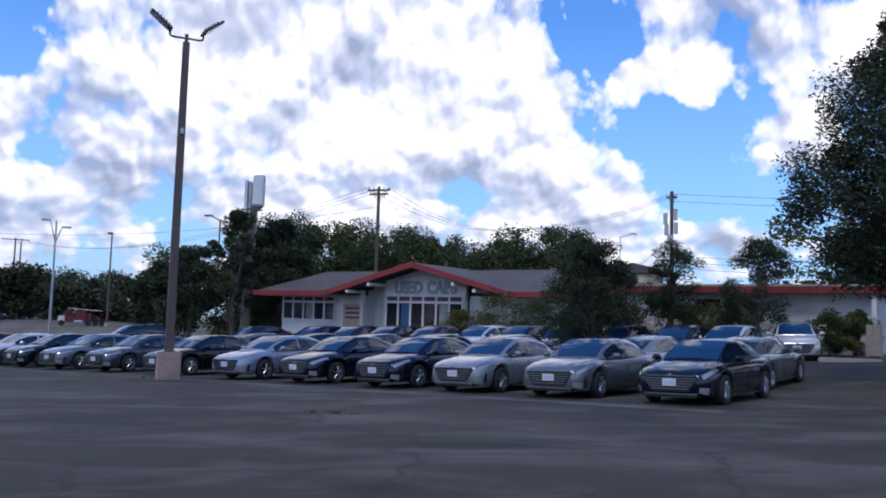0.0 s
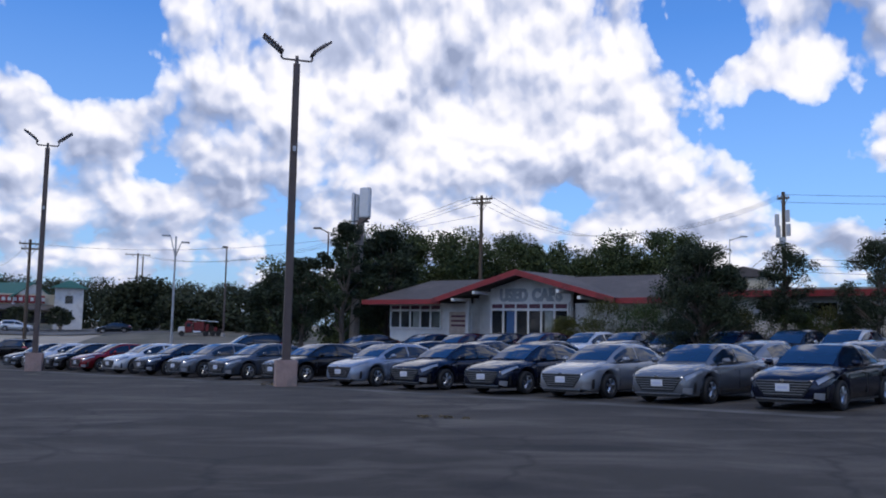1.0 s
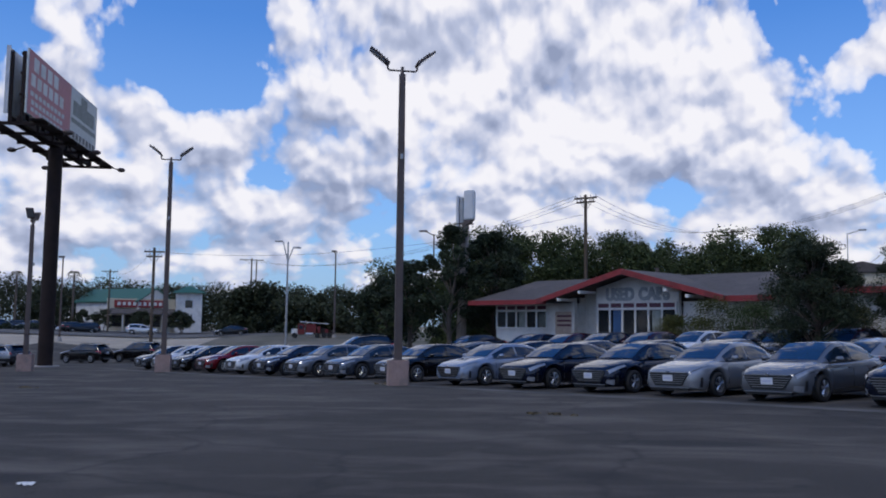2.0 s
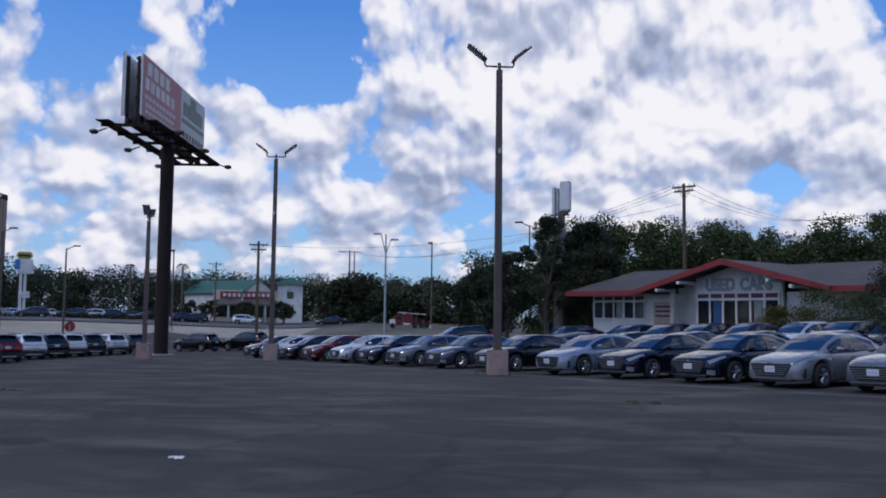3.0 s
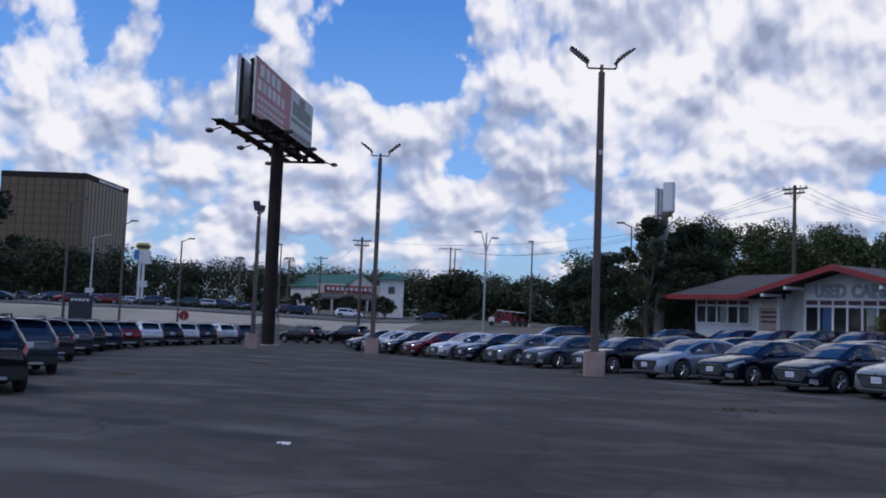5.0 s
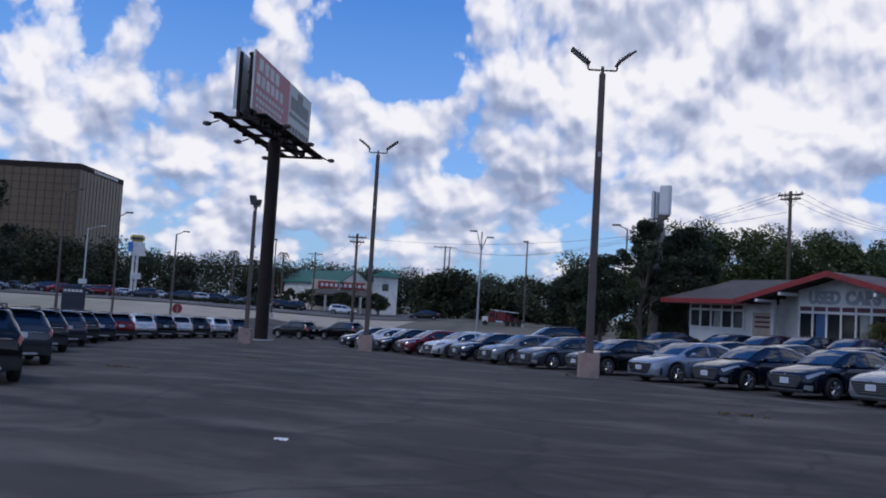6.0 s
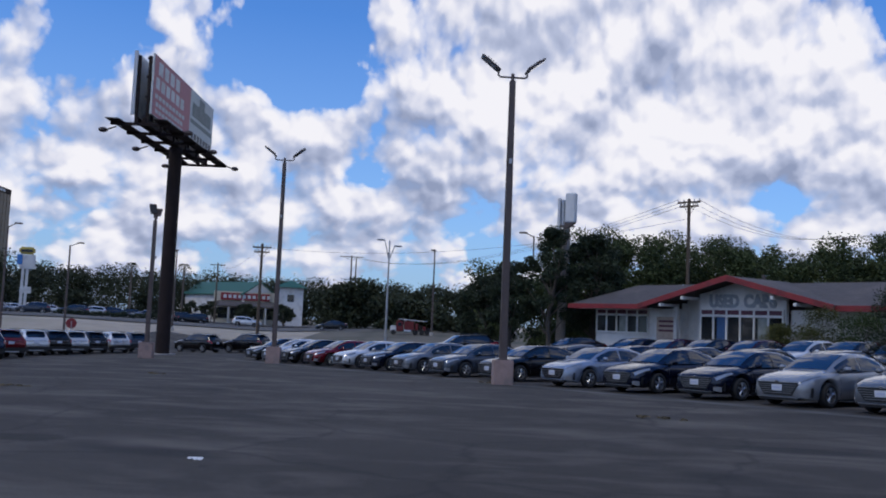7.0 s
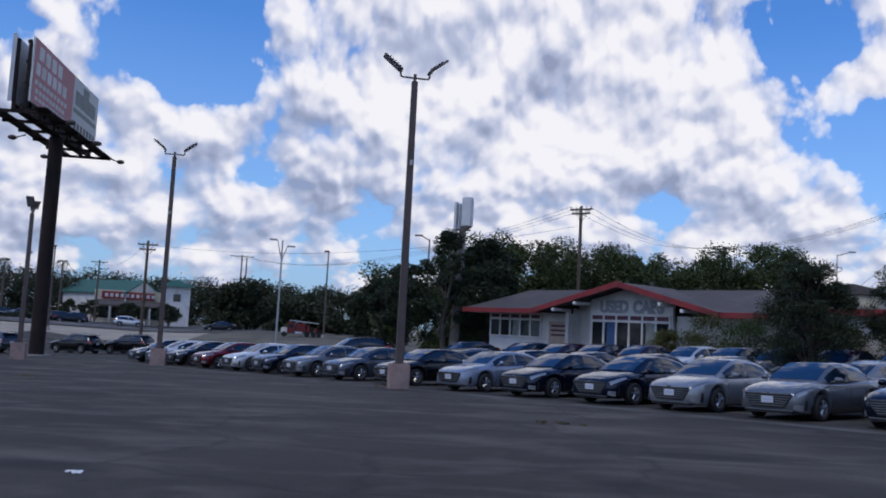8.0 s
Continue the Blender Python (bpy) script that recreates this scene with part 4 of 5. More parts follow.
street_lamp(-57.0, 46.1, 9.2, 0.9, "tall brown lot lamp with an angled head", yaw=20)
street_lamp(-65.1, 59.5, 9.0, 0.7, "brown lot lamp with an angled head", yaw=20)
street_lamp(-68.1, 70.6, 8.3, 0.8, "brown lot lamp with an angled head", yaw=30)
street_lamp(-65.8, 85.5, 9.1, 0.5, "brown lamp with a flat box head", "box", yaw=180)
street_lamp(-81.9, 70.8, 8.8, 1.8, "grey street lamp with a long curved arm", mat=GALV, yaw=10)
street_lamp(-18.1, 70.4, 9.5, 0.7, "thin lamp by the trees", "arm", yaw=180, r=0.1)
street_lamp(-38.3, 100.6, 10.8, 0.5, "brown lamp with a flat box head", "box", yaw=180)
street_lamp(-35.7, 80.1, 10.0, 0.5, "grey street lamp with two raised arms", "twin", mat=GALV, yaw=20)
street_lamp(18.1, 88.2, 11.0, 1.1, "thin grey street lamp over the trees", mat=GALV, yaw=0, r=0.08)


def utility_pole(x, y, top, arms, label, twin=False, kit=False, yaw=25):
    z = ground_z(x, y)
    thing = empty("utility_pole", pose(x, y, z, 0, 0, yaw), label, "utility pole", "utility poles")
    h = top - z
    part("pole", tube((0, 0, -0.2), (0, 0, h), 0.19, 0.13, 10), TIMBER, thing)
    if twin:
        part("pole", tube((0.9, 0.3, -0.2), (0.9, 0.3, h - 0.6), 0.17, 0.12, 10), TIMBER, thing)
    for drop, half in arms:
        arm = part("crossarm", box(-half, half, -0.07, 0.07, h - drop - 0.07, h - drop + 0.07, 0.01), TIMBER, thing)
        for i in range(-2, 3):
            part("insulator", tube((half * i * 0.45, 0, h - drop + 0.07), (half * i * 0.45, 0, h - drop + 0.28), 0.05, 0.035, 6), GALV, arm)
        for side in (1, -1):
            part("brace", tube((0, 0.1, h - drop - 0.75), (half * 0.6 * side, 0.1, h - drop - 0.05), 0.025, sides=6), STEEL, arm)
    if kit:
        for dx, dz in ((-0.45, 2.2), (0.35, 1.9), (-0.35, 3.1), (0.4, 3.0)):
            part("antenna", box(dx - 0.16, dx + 0.16, -0.3, -0.1, h - dz - 0.5, h - dz + 0.45, 0.03), GALV, thing)
        part("transformer", tube((0.0, -0.35, h - 4.4), (0.0, -0.35, h - 3.6), 0.26, sides=12), GALV, thing)
    return thing


utility_pole(-49.7, 78.4, 9.4, [(0.4, 1.0), (0.9, 0.8)], "wooden utility pole with crossarms behind the parked cars", kit=False)
utility_pole(-74.0, 150.6, 14.2, [(0.3, 2.2)], "pair of wooden utility poles with a crossarm", twin=True)
utility_pole(-95.7, 138.0, 11.4, [(0.4, 1.4)], "wooden utility pole by the street")
utility_pole(-5.6, 74.4, 13.2, [(0.3, 1.05), (0.65, 0.85)], "wooden utility pole over the trees with two crossarms", yaw=-20)
utility_pole(8.2, 94.6, 12.2, [(0.25, 1.25), (0.6, 0.6)], "wooden utility pole with crossarms among treetops", yaw=-25)
utility_pole(18.4, 69.6, 12.8, [(0.5, 0.45)], "wooden utility pole crowded with antennas", kit=True, yaw=-30)


def wire(a, b, sag, label="thin black overhead cable between poles"):
    """A hanging cable from a to b."""
    curve = bpy.data.curves.new("overhead_cable", "CURVE")
    curve.dimensions, curve.bevel_depth, curve.bevel_resolution = "3D", 0.015, 1
    spline = curve.splines.new("POLY")
    spline.points.add(16)
    for i in range(17):
        t = i / 16
        p = Vector(a).lerp(Vector(b), t)
        spline.points[i].co = (p.x, p.y, p.z - 4 * sag * t * (1 - t), 1)
    curve.materials.append(BLACK)
    tagged(new("overhead_cable", curve), label, "cable", "overhead cables")


for o_ in (-0.9, 0.0, 0.9):
    wire((-5.6 + o_, 74.4, 13.1), (8.2 + o_, 94.6, 12.2), 1.4)
    wire((8.2 + o_, 94.6, 12.2), (18.4 + o_ * 0.4, 69.6, 12.5), 0.8)
    wire((-5.6 + o_, 74.4, 13.1), (-74.0 + o_, 150.6, 14.0), 3.2)
for z_ in (12.6, 12.0, 7.6, 7.1, 6.6):
    wire((18.4, 69.6, z_), (62.0, 62.0, z_ + 0.4), 0.7)
wire((18.4, 69.6, 9.0), (12.0, 66.0, 4.0), 0.1)
wire((18.4, 69.6, 8.4), (13.0, 66.0, 4.0), 0.1)
wire((-49.7, 78.4, 9.3), (-95.7, 138.0, 11.3), 1.6)
wire((-49.7, 78.4, 9.0), (-5.6, 74.4, 11.5), 1.6)


# ================= antenna mast =================
def build_mast():
    x, y = -12.95, 59.2
    z = ground_z(x, y)
    mast = empty("antenna_mast", pose(x, y, z, 0, 0, -8), "pale mast with tall white antenna shells at the top", "mast")
    part("pole", tube((-0.3, 0, 0), (0, 0, 9.0 - z), 0.36, 0.26, 14), PALEBARK, mast)
    part("antenna_shell", box(-0.02, 0.72, -0.4, 0.1, 9.25 - z, 11.35 - z, 0.06), TOWERWHITE, mast, "white antenna shell")
    part("antenna_shell", box(-0.62, -0.42, -0.35, 0.2, 8.6 - z, 11.0 - z, 0.04), TOWERWHITE, mast, "narrow grey-white antenna shell")
    part("antenna_shell", box(-0.34, -0.16, -0.25, 0.3, 8.9 - z, 10.9 - z, 0.04), GALV, mast)
    part("bracket", prism([(-0.05, 8.7 - z), (0.7, 9.24 - z), (-0.05, 9.24 - z)], -0.35, 0.05), STEEL, mast)
    part("platform", box(-0.5, 0.5, -0.3, 0.3, 8.95 - z, 9.05 - z), STEEL, mast)


build_mast()


# ================= billboard =================
def build_billboard():
    near, far = Vector((-38.96, 45.62, 0)), Vector((-44.4, 60.4, 0))
    way = (far - near).normalized()
    yaw = math.degrees(math.atan2(way.y, way.x))
    length = (far - near).length
    mid = (near + far) / 2
    z = ground_z(mid.x, mid.y)
    board = empty("billboard", Matrix.Translation((near.x, near.y, 0)) @ pose(0, 0, 0, 0, 0, yaw), "large two-sided billboard on a thick dark steel post", "billboard")
    z0, z1 = 15.0, 19.25
    half = length * 0.52
    part("post", tube((half, 0.55, z - 0.3), (half, 0.55, 14.3), 0.52, 0.50, 24), DARKPOST, board, "thick dark brown steel post")
    face = part("poster_panel", box(0, length, -0.14, 0, z0, z1, 0.02), BBGREY, board, "faded red and grey advertising poster")
    part("red_field", box(0.05, length * 0.56, -0.152, -0.142, z0 + 0.04, z1 - 0.04), BBRED, face)
    bars = [(0.9, 6.2, 18.0, 18.9), (0.5, 7.4, 16.95, 17.75), (0.5, 7.6, 16.3, 16.6), (0.7, 7.2, 15.75, 16.05), (0.7, 7.4, 15.3, 15.55)]
    for k, (a, b, lo, hi) in enumerate(bars):
        count = 4 if k == 0 else 6 if k == 1 else 9
        step = (b - a) / count
        for i in range(count):
            part("writing_bar", box(a + step * i, a + step * (i + 0.72), -0.162, -0.153, lo, hi), WHITEWALL if k < 2 else BBGREY, face)
    part("picture", box(length * 0.60, length * 0.95, -0.15, -0.142, 17.2, 18.3), BBDARK, face)
    part("picture", box(length * 0.72, length * 0.82, -0.154, -0.144, 17.2, 19.0), BBDARK, face)
    part("picture", box(length * 0.58, length * 0.98, -0.15, -0.142, 16.6, 16.95), BBDARK, face)
    for i in range(7):
        part("writing_bar", box(length * (0.6 + 0.055 * i), length * (0.64 + 0.055 * i), -0.152, -0.142, 15.45, 15.95), NAVYSIGN, face)
    back = part("poster_panel", box(0, length, 1.05, 1.19, z0, z1, 0.02), WHITEWALL, board, "pale back panel")
    part("trim", box(-0.03, 0.03, 1.0, 1.25, z0 - 0.1, z1 + 0.1), GALV, back)
    for s in range(6):
        x = 0.15 + s * (length - 0.3) / 5
        part("upright", box(x - 0.09, x + 0.09, 0.1, 0.28, 14.2, z1 - 0.2), DARKPOST, board)
        part("upright", box(x - 0.09, x + 0.09, 0.82, 1.0, 14.2, z1 - 0.2), DARKPOST, board)
        part("outrigger", box(x - 0.08, x + 0.08, -1.5, 2.6, 14.2, 14.4), DARKPOST, board)
    for y in (0.35, 0.85):
        part("girder", box(0.0, length, y - 0.12, y + 0.12, 14.4, 14.75), DARKPOST, board)
    for z_ in (16.2, 17.6, 18.9):
        part("stringer", box(0.05, length - 0.05, 0.28, 0.36, z_ - 0.08, z_ + 0.08), DARKPOST, board)
    part("catwalk", box(-0.9, length + 0.6, -1.5, -0.6, 14.4, 14.46), DARKPOST, board, "dark grated catwalk")
    part("catwalk", box(-0.9, length + 0.6, 1.7, 2.6, 14.4, 14.46), DARKPOST, board, "dark grated catwalk")
    for y, side in ((-1.5, -1), (2.6, 1)):
        for x in (1.2, length * 0.5, length - 0.6):
            arm = part("lamp_arm", tube((x, y, 14.3), (x, y + 0.7 * side, 14.05), 0.05, sides=6), DARKPOST, board)
            bm = bmesh.new()
            bmesh.ops.create_uvsphere(bm, u_segments=12, v_segments=8, radius=0.32, matrix=Matrix.Translation((x, y + 0.9 * side, 14.05)) @ Matrix.Diagonal((1, 1, 0.55, 1)))
            part("flood_lamp", bm, STEEL, arm, smooth=True)
    part("footing", tube((half, 0.55, z - 0.3), (half, 0.55, z + 0.15), 1.0, 1.0, 20), CONCRETE, board)


build_billboard()


# ================= far buildings and signs =================
def build_tower_block():
    """Bronze-glass office block: grid of panes between thin bars."""
    corner = Vector((-203.5, 174.7, 0))
    left, right = Vector((-226.0, 164.6, 0)), Vector((-217.4, 204.0, 0))
    block = empty("office_block", pose(0, 0, 0), "square bronze-glass office block beyond the trees", "building")
    top, base = 37.4, 0.0
    # right face is walled in the dark tone, its shade put into the colour
    for a, b, panes, mat in ((left, corner, 10, OFFICE), (corner, right, 13, OFFICEDARK)):
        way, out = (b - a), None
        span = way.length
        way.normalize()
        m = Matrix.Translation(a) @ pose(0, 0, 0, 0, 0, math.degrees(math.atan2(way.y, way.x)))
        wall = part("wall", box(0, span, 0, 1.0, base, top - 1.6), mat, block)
        wall.matrix_basis = m
        for i in range(panes + 1):
            x = span * i / panes
            part("rib", box(x - 0.10, x + 0.10, -0.12, 0.02, base, top - 1.6), OFFICEDARK, wall)
        for j in range(1, 16):
            z = base + (top - 1.6 - base) * j / 16
            part("floor_band", box(0, span, -0.08, 0.01, z - 0.22, z + 0.22), OFFICE if mat is OFFICEDARK else OFFICEDARK, wall)
        crown = part("parapet", box(-0.1, span + 0.1, -0.2, 1.0, top - 1.6, top), DARKPOST, block)
        crown.matrix_basis = m
        if mat is OFFICEDARK:
            for i in range(9):
                part("writing_bar", box(span * 0.28 + i * 2.1, span * 0.28 + i * 2.1 + 1.5, -0.32, -0.22, top - 1.3, top - 0.4), WHITEWALL, crown)
    part("roof", mesh_of("roof", [(*left.xy, top - 0.2), (*corner.xy, top - 0.2), (*right.xy, top - 0.2), (*(left + right - corner).xy, top - 0.2)], [(0, 1, 2, 3)], DARKPOST), DARKPOST, block)


build_tower_block()


def gable_house(name, m, w, d, eave, ridge, wall, roof, label):
    house = empty(name, m, label, "building")
    part("wall", prism([(-w / 2, -1), (w / 2, -1), (w / 2, eave), (0, ridge - 0.2), (-w / 2, eave)], -d / 2, d / 2), wall, house)
    for side in (1, -1):
        part("roof", slab([(0, -d / 2 - 0.4, ridge), (side * (w / 2 + 0.5), -d / 2 - 0.4, eave - 0.1), (side * (w / 2 + 0.5), d / 2 + 0.4, eave - 0.1), (0, d / 2 + 0.4, ridge)], 0.2), roof, house)
    return house


house_ = gable_house("restaurant", pose(-110.5, 165.0, 0.5, 0, 0, 72), 9, 20, 5.8, 8.6, WHITEWALL, GREENROOF, "white restaurant with a green metal gable roof")
for i in range(3):
    part("window", box(-4.55, -4.5, -6 + i * 4, -4 + i * 4, 1.0, 3.0), WINDOW, house_)
hut_ = empty("corner_tower", pose(-93.8, 162.7, 0.6, 0, 0, 30), "white square corner tower with a green pyramid roof", "building")
part("wall", box(-2.6, 2.6, -2.6, 2.6, -1, 7.4), WHITEWALL, hut_)
bm_ = bmesh.new()
bmesh.ops.create_cone(bm_, cap_ends=True, segments=4, radius1=4.9, radius2=0.3, depth=1.6, matrix=Matrix.Translation((0, 0, 8.2)) @ pose(0, 0, 0, 0, 0, 45))
part("roof", bm_, GREENROOF, hut_)
for z in (1.2, 4.4):
    part("window", box(-0.7, 0.7, -2.66, -2.6, z, z + 1.5), WINDOW, hut_)
    part("window", box(-2.66, -2.6, -0.7, 0.7, z, z + 1.5), WINDOW, hut_)
shop_ = empty("storefront", pose(-101.7, 158.5, 0.4, 0, 0, 32), "low shop with a long red sign band", "building")
part("wall", box(-7, 7, 0, 6, -1, 6.3), CREAM, shop_)
part("sign_band", box(-5.6, 4.6, -0.3, 0, 4.5, 6.0, 0.05), SIGNRED, shop_)
part("awning", slab([(-6.8, -2.4, 3.3), (6.8, -2.4, 3.3), (6.8, -0.01, 4.3), (-6.8, -0.01, 4.3)], 0.2), SHINGLE, shop_, "brown shingled porch roof")
for i in range(6):
    part("porch_post", box(-6.5 + i * 2.55, -6.25 + i * 2.55, -2.3, -2.1, -1, 3.2), WHITEWALL, shop_)
for i in range(5):
    part("window", box(-6.0 + i * 2.5, -4.1 + i * 2.5, -0.06, -0.005, 0.6, 2.9), WINDOW, shop_)
for i in range(10):
    part("writing_bar", box(-5.0 + i, -4.4 + i, -0.36, -0.31, 4.9, 5.6), BBGREY, shop_)


def build_pylon_sign():
    x, y = -106.6, 102.9
    z = ground_z(x, y)
    sign = empty("pylon_sign", pose(x, y, z, 0, 0, 44), "tall white pylon sign with yellow and blue panels", "sign")
    for s in (-0.35, 0.25):
        part("post", box(s - 0.2, s + 0.2, -0.2, 0.2, 0, 7.6 - z), WHITEWALL, sign)
    part("base_panel", box(-0.6, 1.0, -0.3, 0.3, 3.0, 4.0), WHITEWALL, sign)
    part("sign_panel", box(-1.1, 1.3, -0.25, 0.25, 8.0 - z, 9.7 - z, 0.05), WHITEWALL, sign)
    part("sign_panel", box(-1.3, -0.5, -0.3, 0.3, 8.1 - z, 9.7 - z, 0.05), SIGNBLUE, sign)
    part("sign_panel", box(-1.1, 1.2, -0.28, 0.28, 9.75 - z, 10.9 - z, 0.25), SIGNYELLOW, sign)
    part("writing_bar", box(-0.8, 0.9, -0.31, -0.27, 10.1 - z, 10.5 - z), NAVYSIGN, sign)
    part("ledge", box(-0.9, 1.5, -0.3, 0.3, 7.5 - z, 8.0 - z, 0.05), WHITEWALL, sign)


build_pylon_sign()
navy_ = empty("monument_sign", pose(-71.2, 60.2, ground_z(-71.2, 60.2), 0, 0, 48), "dark navy monument sign with pale lettering", "sign")
part("board", box(-1.1, 1.1, -0.3, 0.3, -0.2, 3.4, 0.05), NAVYSIGN, navy_)
for i in range(5):
    part("writing_bar", box(-0.95 + i * 0.36, -0.68 + i * 0.36, -0.33, -0.3, 2.85, 3.1), BBGREY, navy_)
part("top_panel", box(0.3, 1.1, -0.2, 0.2, 3.7, 4.2, 0.03), BBGREY, navy_)
part("post", box(0.65, 0.75, -0.05, 0.05, 3.3, 3.8), NAVYSIGN, navy_)
stop_ = empty("stop_sign", pose(-61.0, 63.9, ground_z(-61, 63.9), 0, 0, 43), "red octagonal stop sign on a thin post", "sign")
part("post", tube((0, 0, 0), (0, 0, 2.3), 0.04, sides=8), GALV, stop_)
part("plate", tube((0, 0.02, 2.1), (0, -0.02, 2.1), 0.5, sides=8), SIGNRED, stop_)


def build_truck():
    """Red haulage truck with a rack of machinery, waiting at the junction."""
    x, y = -41.5, 100.5
    truck = empty("red_truck", pose(x, y, ground_z(x, y) + 0.1, 0, 0, 20) @ Matrix.Scale(0.62, 4), "red truck with a white nose and a loaded rack", "truck")
    part("nose", box(-3.5, -2.3, -1.0, 1.0, 0.6, 1.75, 0.12), WHITEWALL, truck, "white nose")
    part("grille", box(-3.54, -3.48, -0.6, 0.6, 0.75, 1.6, 0.02), GRILLEBAR, truck)
    part("cab", box(-2.3, -0.9, -1.12, 1.12, 0.6, 2.75, 0.14), TRUCKRED, truck, "red cab")
    part("windshield", box(-2.36, -2.26, -0.95, 0.95, 1.75, 2.5, 0.02), GLASS, truck)
    for s in (1, -1):
        part("side_window", box(-2.0, -1.2, s * 1.10, s * 1.14, 1.7, 2.4, 0.01), GLASS, truck)
        part("exhaust_stack", tube((-0.78, s * 0.95, 0.8), (-0.78, s * 0.95, 3.4), 0.09, sides=10), CHROME, truck)
        part("fuel_tank", tube((-0.7, s * 0.95, 0.75), (0.7, s * 0.95, 0.75), 0.3, sides=14), ALLOY, truck)
    part("body", box(-0.6, 1.3, -1.15, 1.15, 0.9, 2.7, 0.06), TRUCKRED, truck, "red box body")
    for i in range(3):
        part("locker_door", box(-0.5 + i * 0.6, -0.02 + i * 0.6, -1.18, -1.14, 1.1, 2.5, 0.01), TRUCKRED, truck)
    part("deck", box(-0.9, 4.7, -1.1, 1.1, 0.7, 0.95, 0.03), BLACK, truck)
    for i in range(4):
        part("machine_load", box(1.5 + i * 0.8, 2.15 + i * 0.8, -0.95, 0.95, 0.95, 2.3 - 0.28 * i, 0.08), DARKPOST if i % 2 else TRUCKRED, truck)
    for i in range(4):
        part("rack", box(-0.5 + i * 1.3, -0.38 + i * 1.3, -1.0, 1.0, 2.7, 3.1 - 0.1 * i), GALV, truck)
    for s in (1, -1):
        part("rack_rail", tube((-1.9, s * 0.95, 3.15), (3.9, s * 0.95, 2.75), 0.07, sides=8), TOWERWHITE, truck, "pale rack rail")
    part("light_bar", box(-1.9, -1.6, -0.7, 0.7, 2.75, 2.95, 0.04), SIGNRED, truck)
    for x_ in (-2.9, 1.6, 2.9, 4.0):
        for s in (1, -1):
            part("wheel", tube((x_, s * 0.85, 0.45), (x_, s * 1.15, 0.45), 0.5, sides=16), RUBBER, truck)


build_truck()


# ================= trees =================
def leaf_cloud(rng, centres, radii, per, size, flat=0.75, stem=0.35):
    """Many small bent leaves scattered through clumps."""
    centres, radii = np.asarray(centres, float), np.asarray(radii, float)
    n_ = len(centres) * per
    which = np.repeat(np.arange(len(centres)), per)
    way = rng.normal(size=(n_, 3))
    way /= np.linalg.norm(way, axis=1)[:, None]
    reach = rng.uniform(0.15, 1.0, n_) ** 0.45 * rng.uniform(0.8, 1.15, n_)
    mid = centres[which] + way * (radii[which] * reach)[:, None] * np.array([1, 1, flat])
    a = rng.normal(size=(n_, 3))
    a[:, 2] *= 0.6
    a /= np.linalg.norm(a, axis=1)[:, None]
    b = np.cross(a, rng.normal(size=(n_, 3)))
    b /= np.linalg.norm(b, axis=1)[:, None]
    long_ = size * rng.uniform(0.6, 1.4, n_)[:, None]
    wide = long_ * stem * rng.uniform(0.8, 1.3, n_)[:, None]
    verts = np.stack([mid - a * long_, mid + b * wide, mid + a * long_, mid - b * wide], 1).reshape(-1, 3)
    faces = np.arange(n_ * 4).reshape(-1, 4)
    return verts, faces


def grow_tree(name, x, y, height, spread, seed, label, leaf=LEAF, bark=BARK, low=0.3, clumps=46, per=130, size=0.16, trunk=0.16, lean=(0, 0), lift=0.0,
              clump=0.26, category="tree"):
    rng = np.random.default_rng(seed)
    z = ground_z(x, y) + lift
    tree = empty(name, pose(x, y, z), label, category)
    bm = bmesh.new()
    top = np.array([lean[0], lean[1], height * 0.86])
    steps = [np.array([0.0, 0.0, -0.2])]
    for i in range(1, 7):
        steps.append(top * i / 6 + rng.normal(size=3) * np.array([1, 1, 0]) * trunk * 0.6)
    for i in range(6):
        add_tube(bm, steps[i], steps[i + 1], trunk * (1 - i / 6.6), trunk * (1 - (i + 1) / 6.6), 8)
    centres, radii = [], []
    for k in range(clumps):
        h = low + (1 - low) * rng.uniform(0, 1) ** 0.8
        q = (h - low) / (1 - low)
        wide = spread * (0.35 + 1.15 * math.sin(math.pi * min(0.98, 0.18 + q * 0.82)) ** 0.8) * 0.72
        ang, r = rng.uniform(0, 2 * math.pi), wide * math.sqrt(rng.uniform(0.05, 1))
        c = np.array([lean[0] * h + r * math.cos(ang), lean[1] * h + r * math.sin(ang), height * (h * 0.93 + 0.02)])
        centres.append(c)
        radii.append(spread * clump * rng.uniform(0.7, 1.35))
        if k % 2 == 0:
            s = steps[min(6, max(1, int(h * 5)))]
            add_tube(bm, s, c, trunk * 0.28, trunk * 0.08, 5)
    part("trunk", bm, bark, tree)
    verts, faces = leaf_cloud(rng, centres, radii, per, size)
    part("crown", mesh_of("crown", verts.tolist(), faces.tolist(), leaf), leaf, tree)
    return tree


# the large tree at the lot's edge
grow_tree("tree", 15.2, 24.2, 11.8, 4.5, 11, "large dense dark evergreen tree with hanging branches", LEAFDARK, low=0.20, clumps=280, per=800, size=0.072, trunk=0.3, clump=0.19)
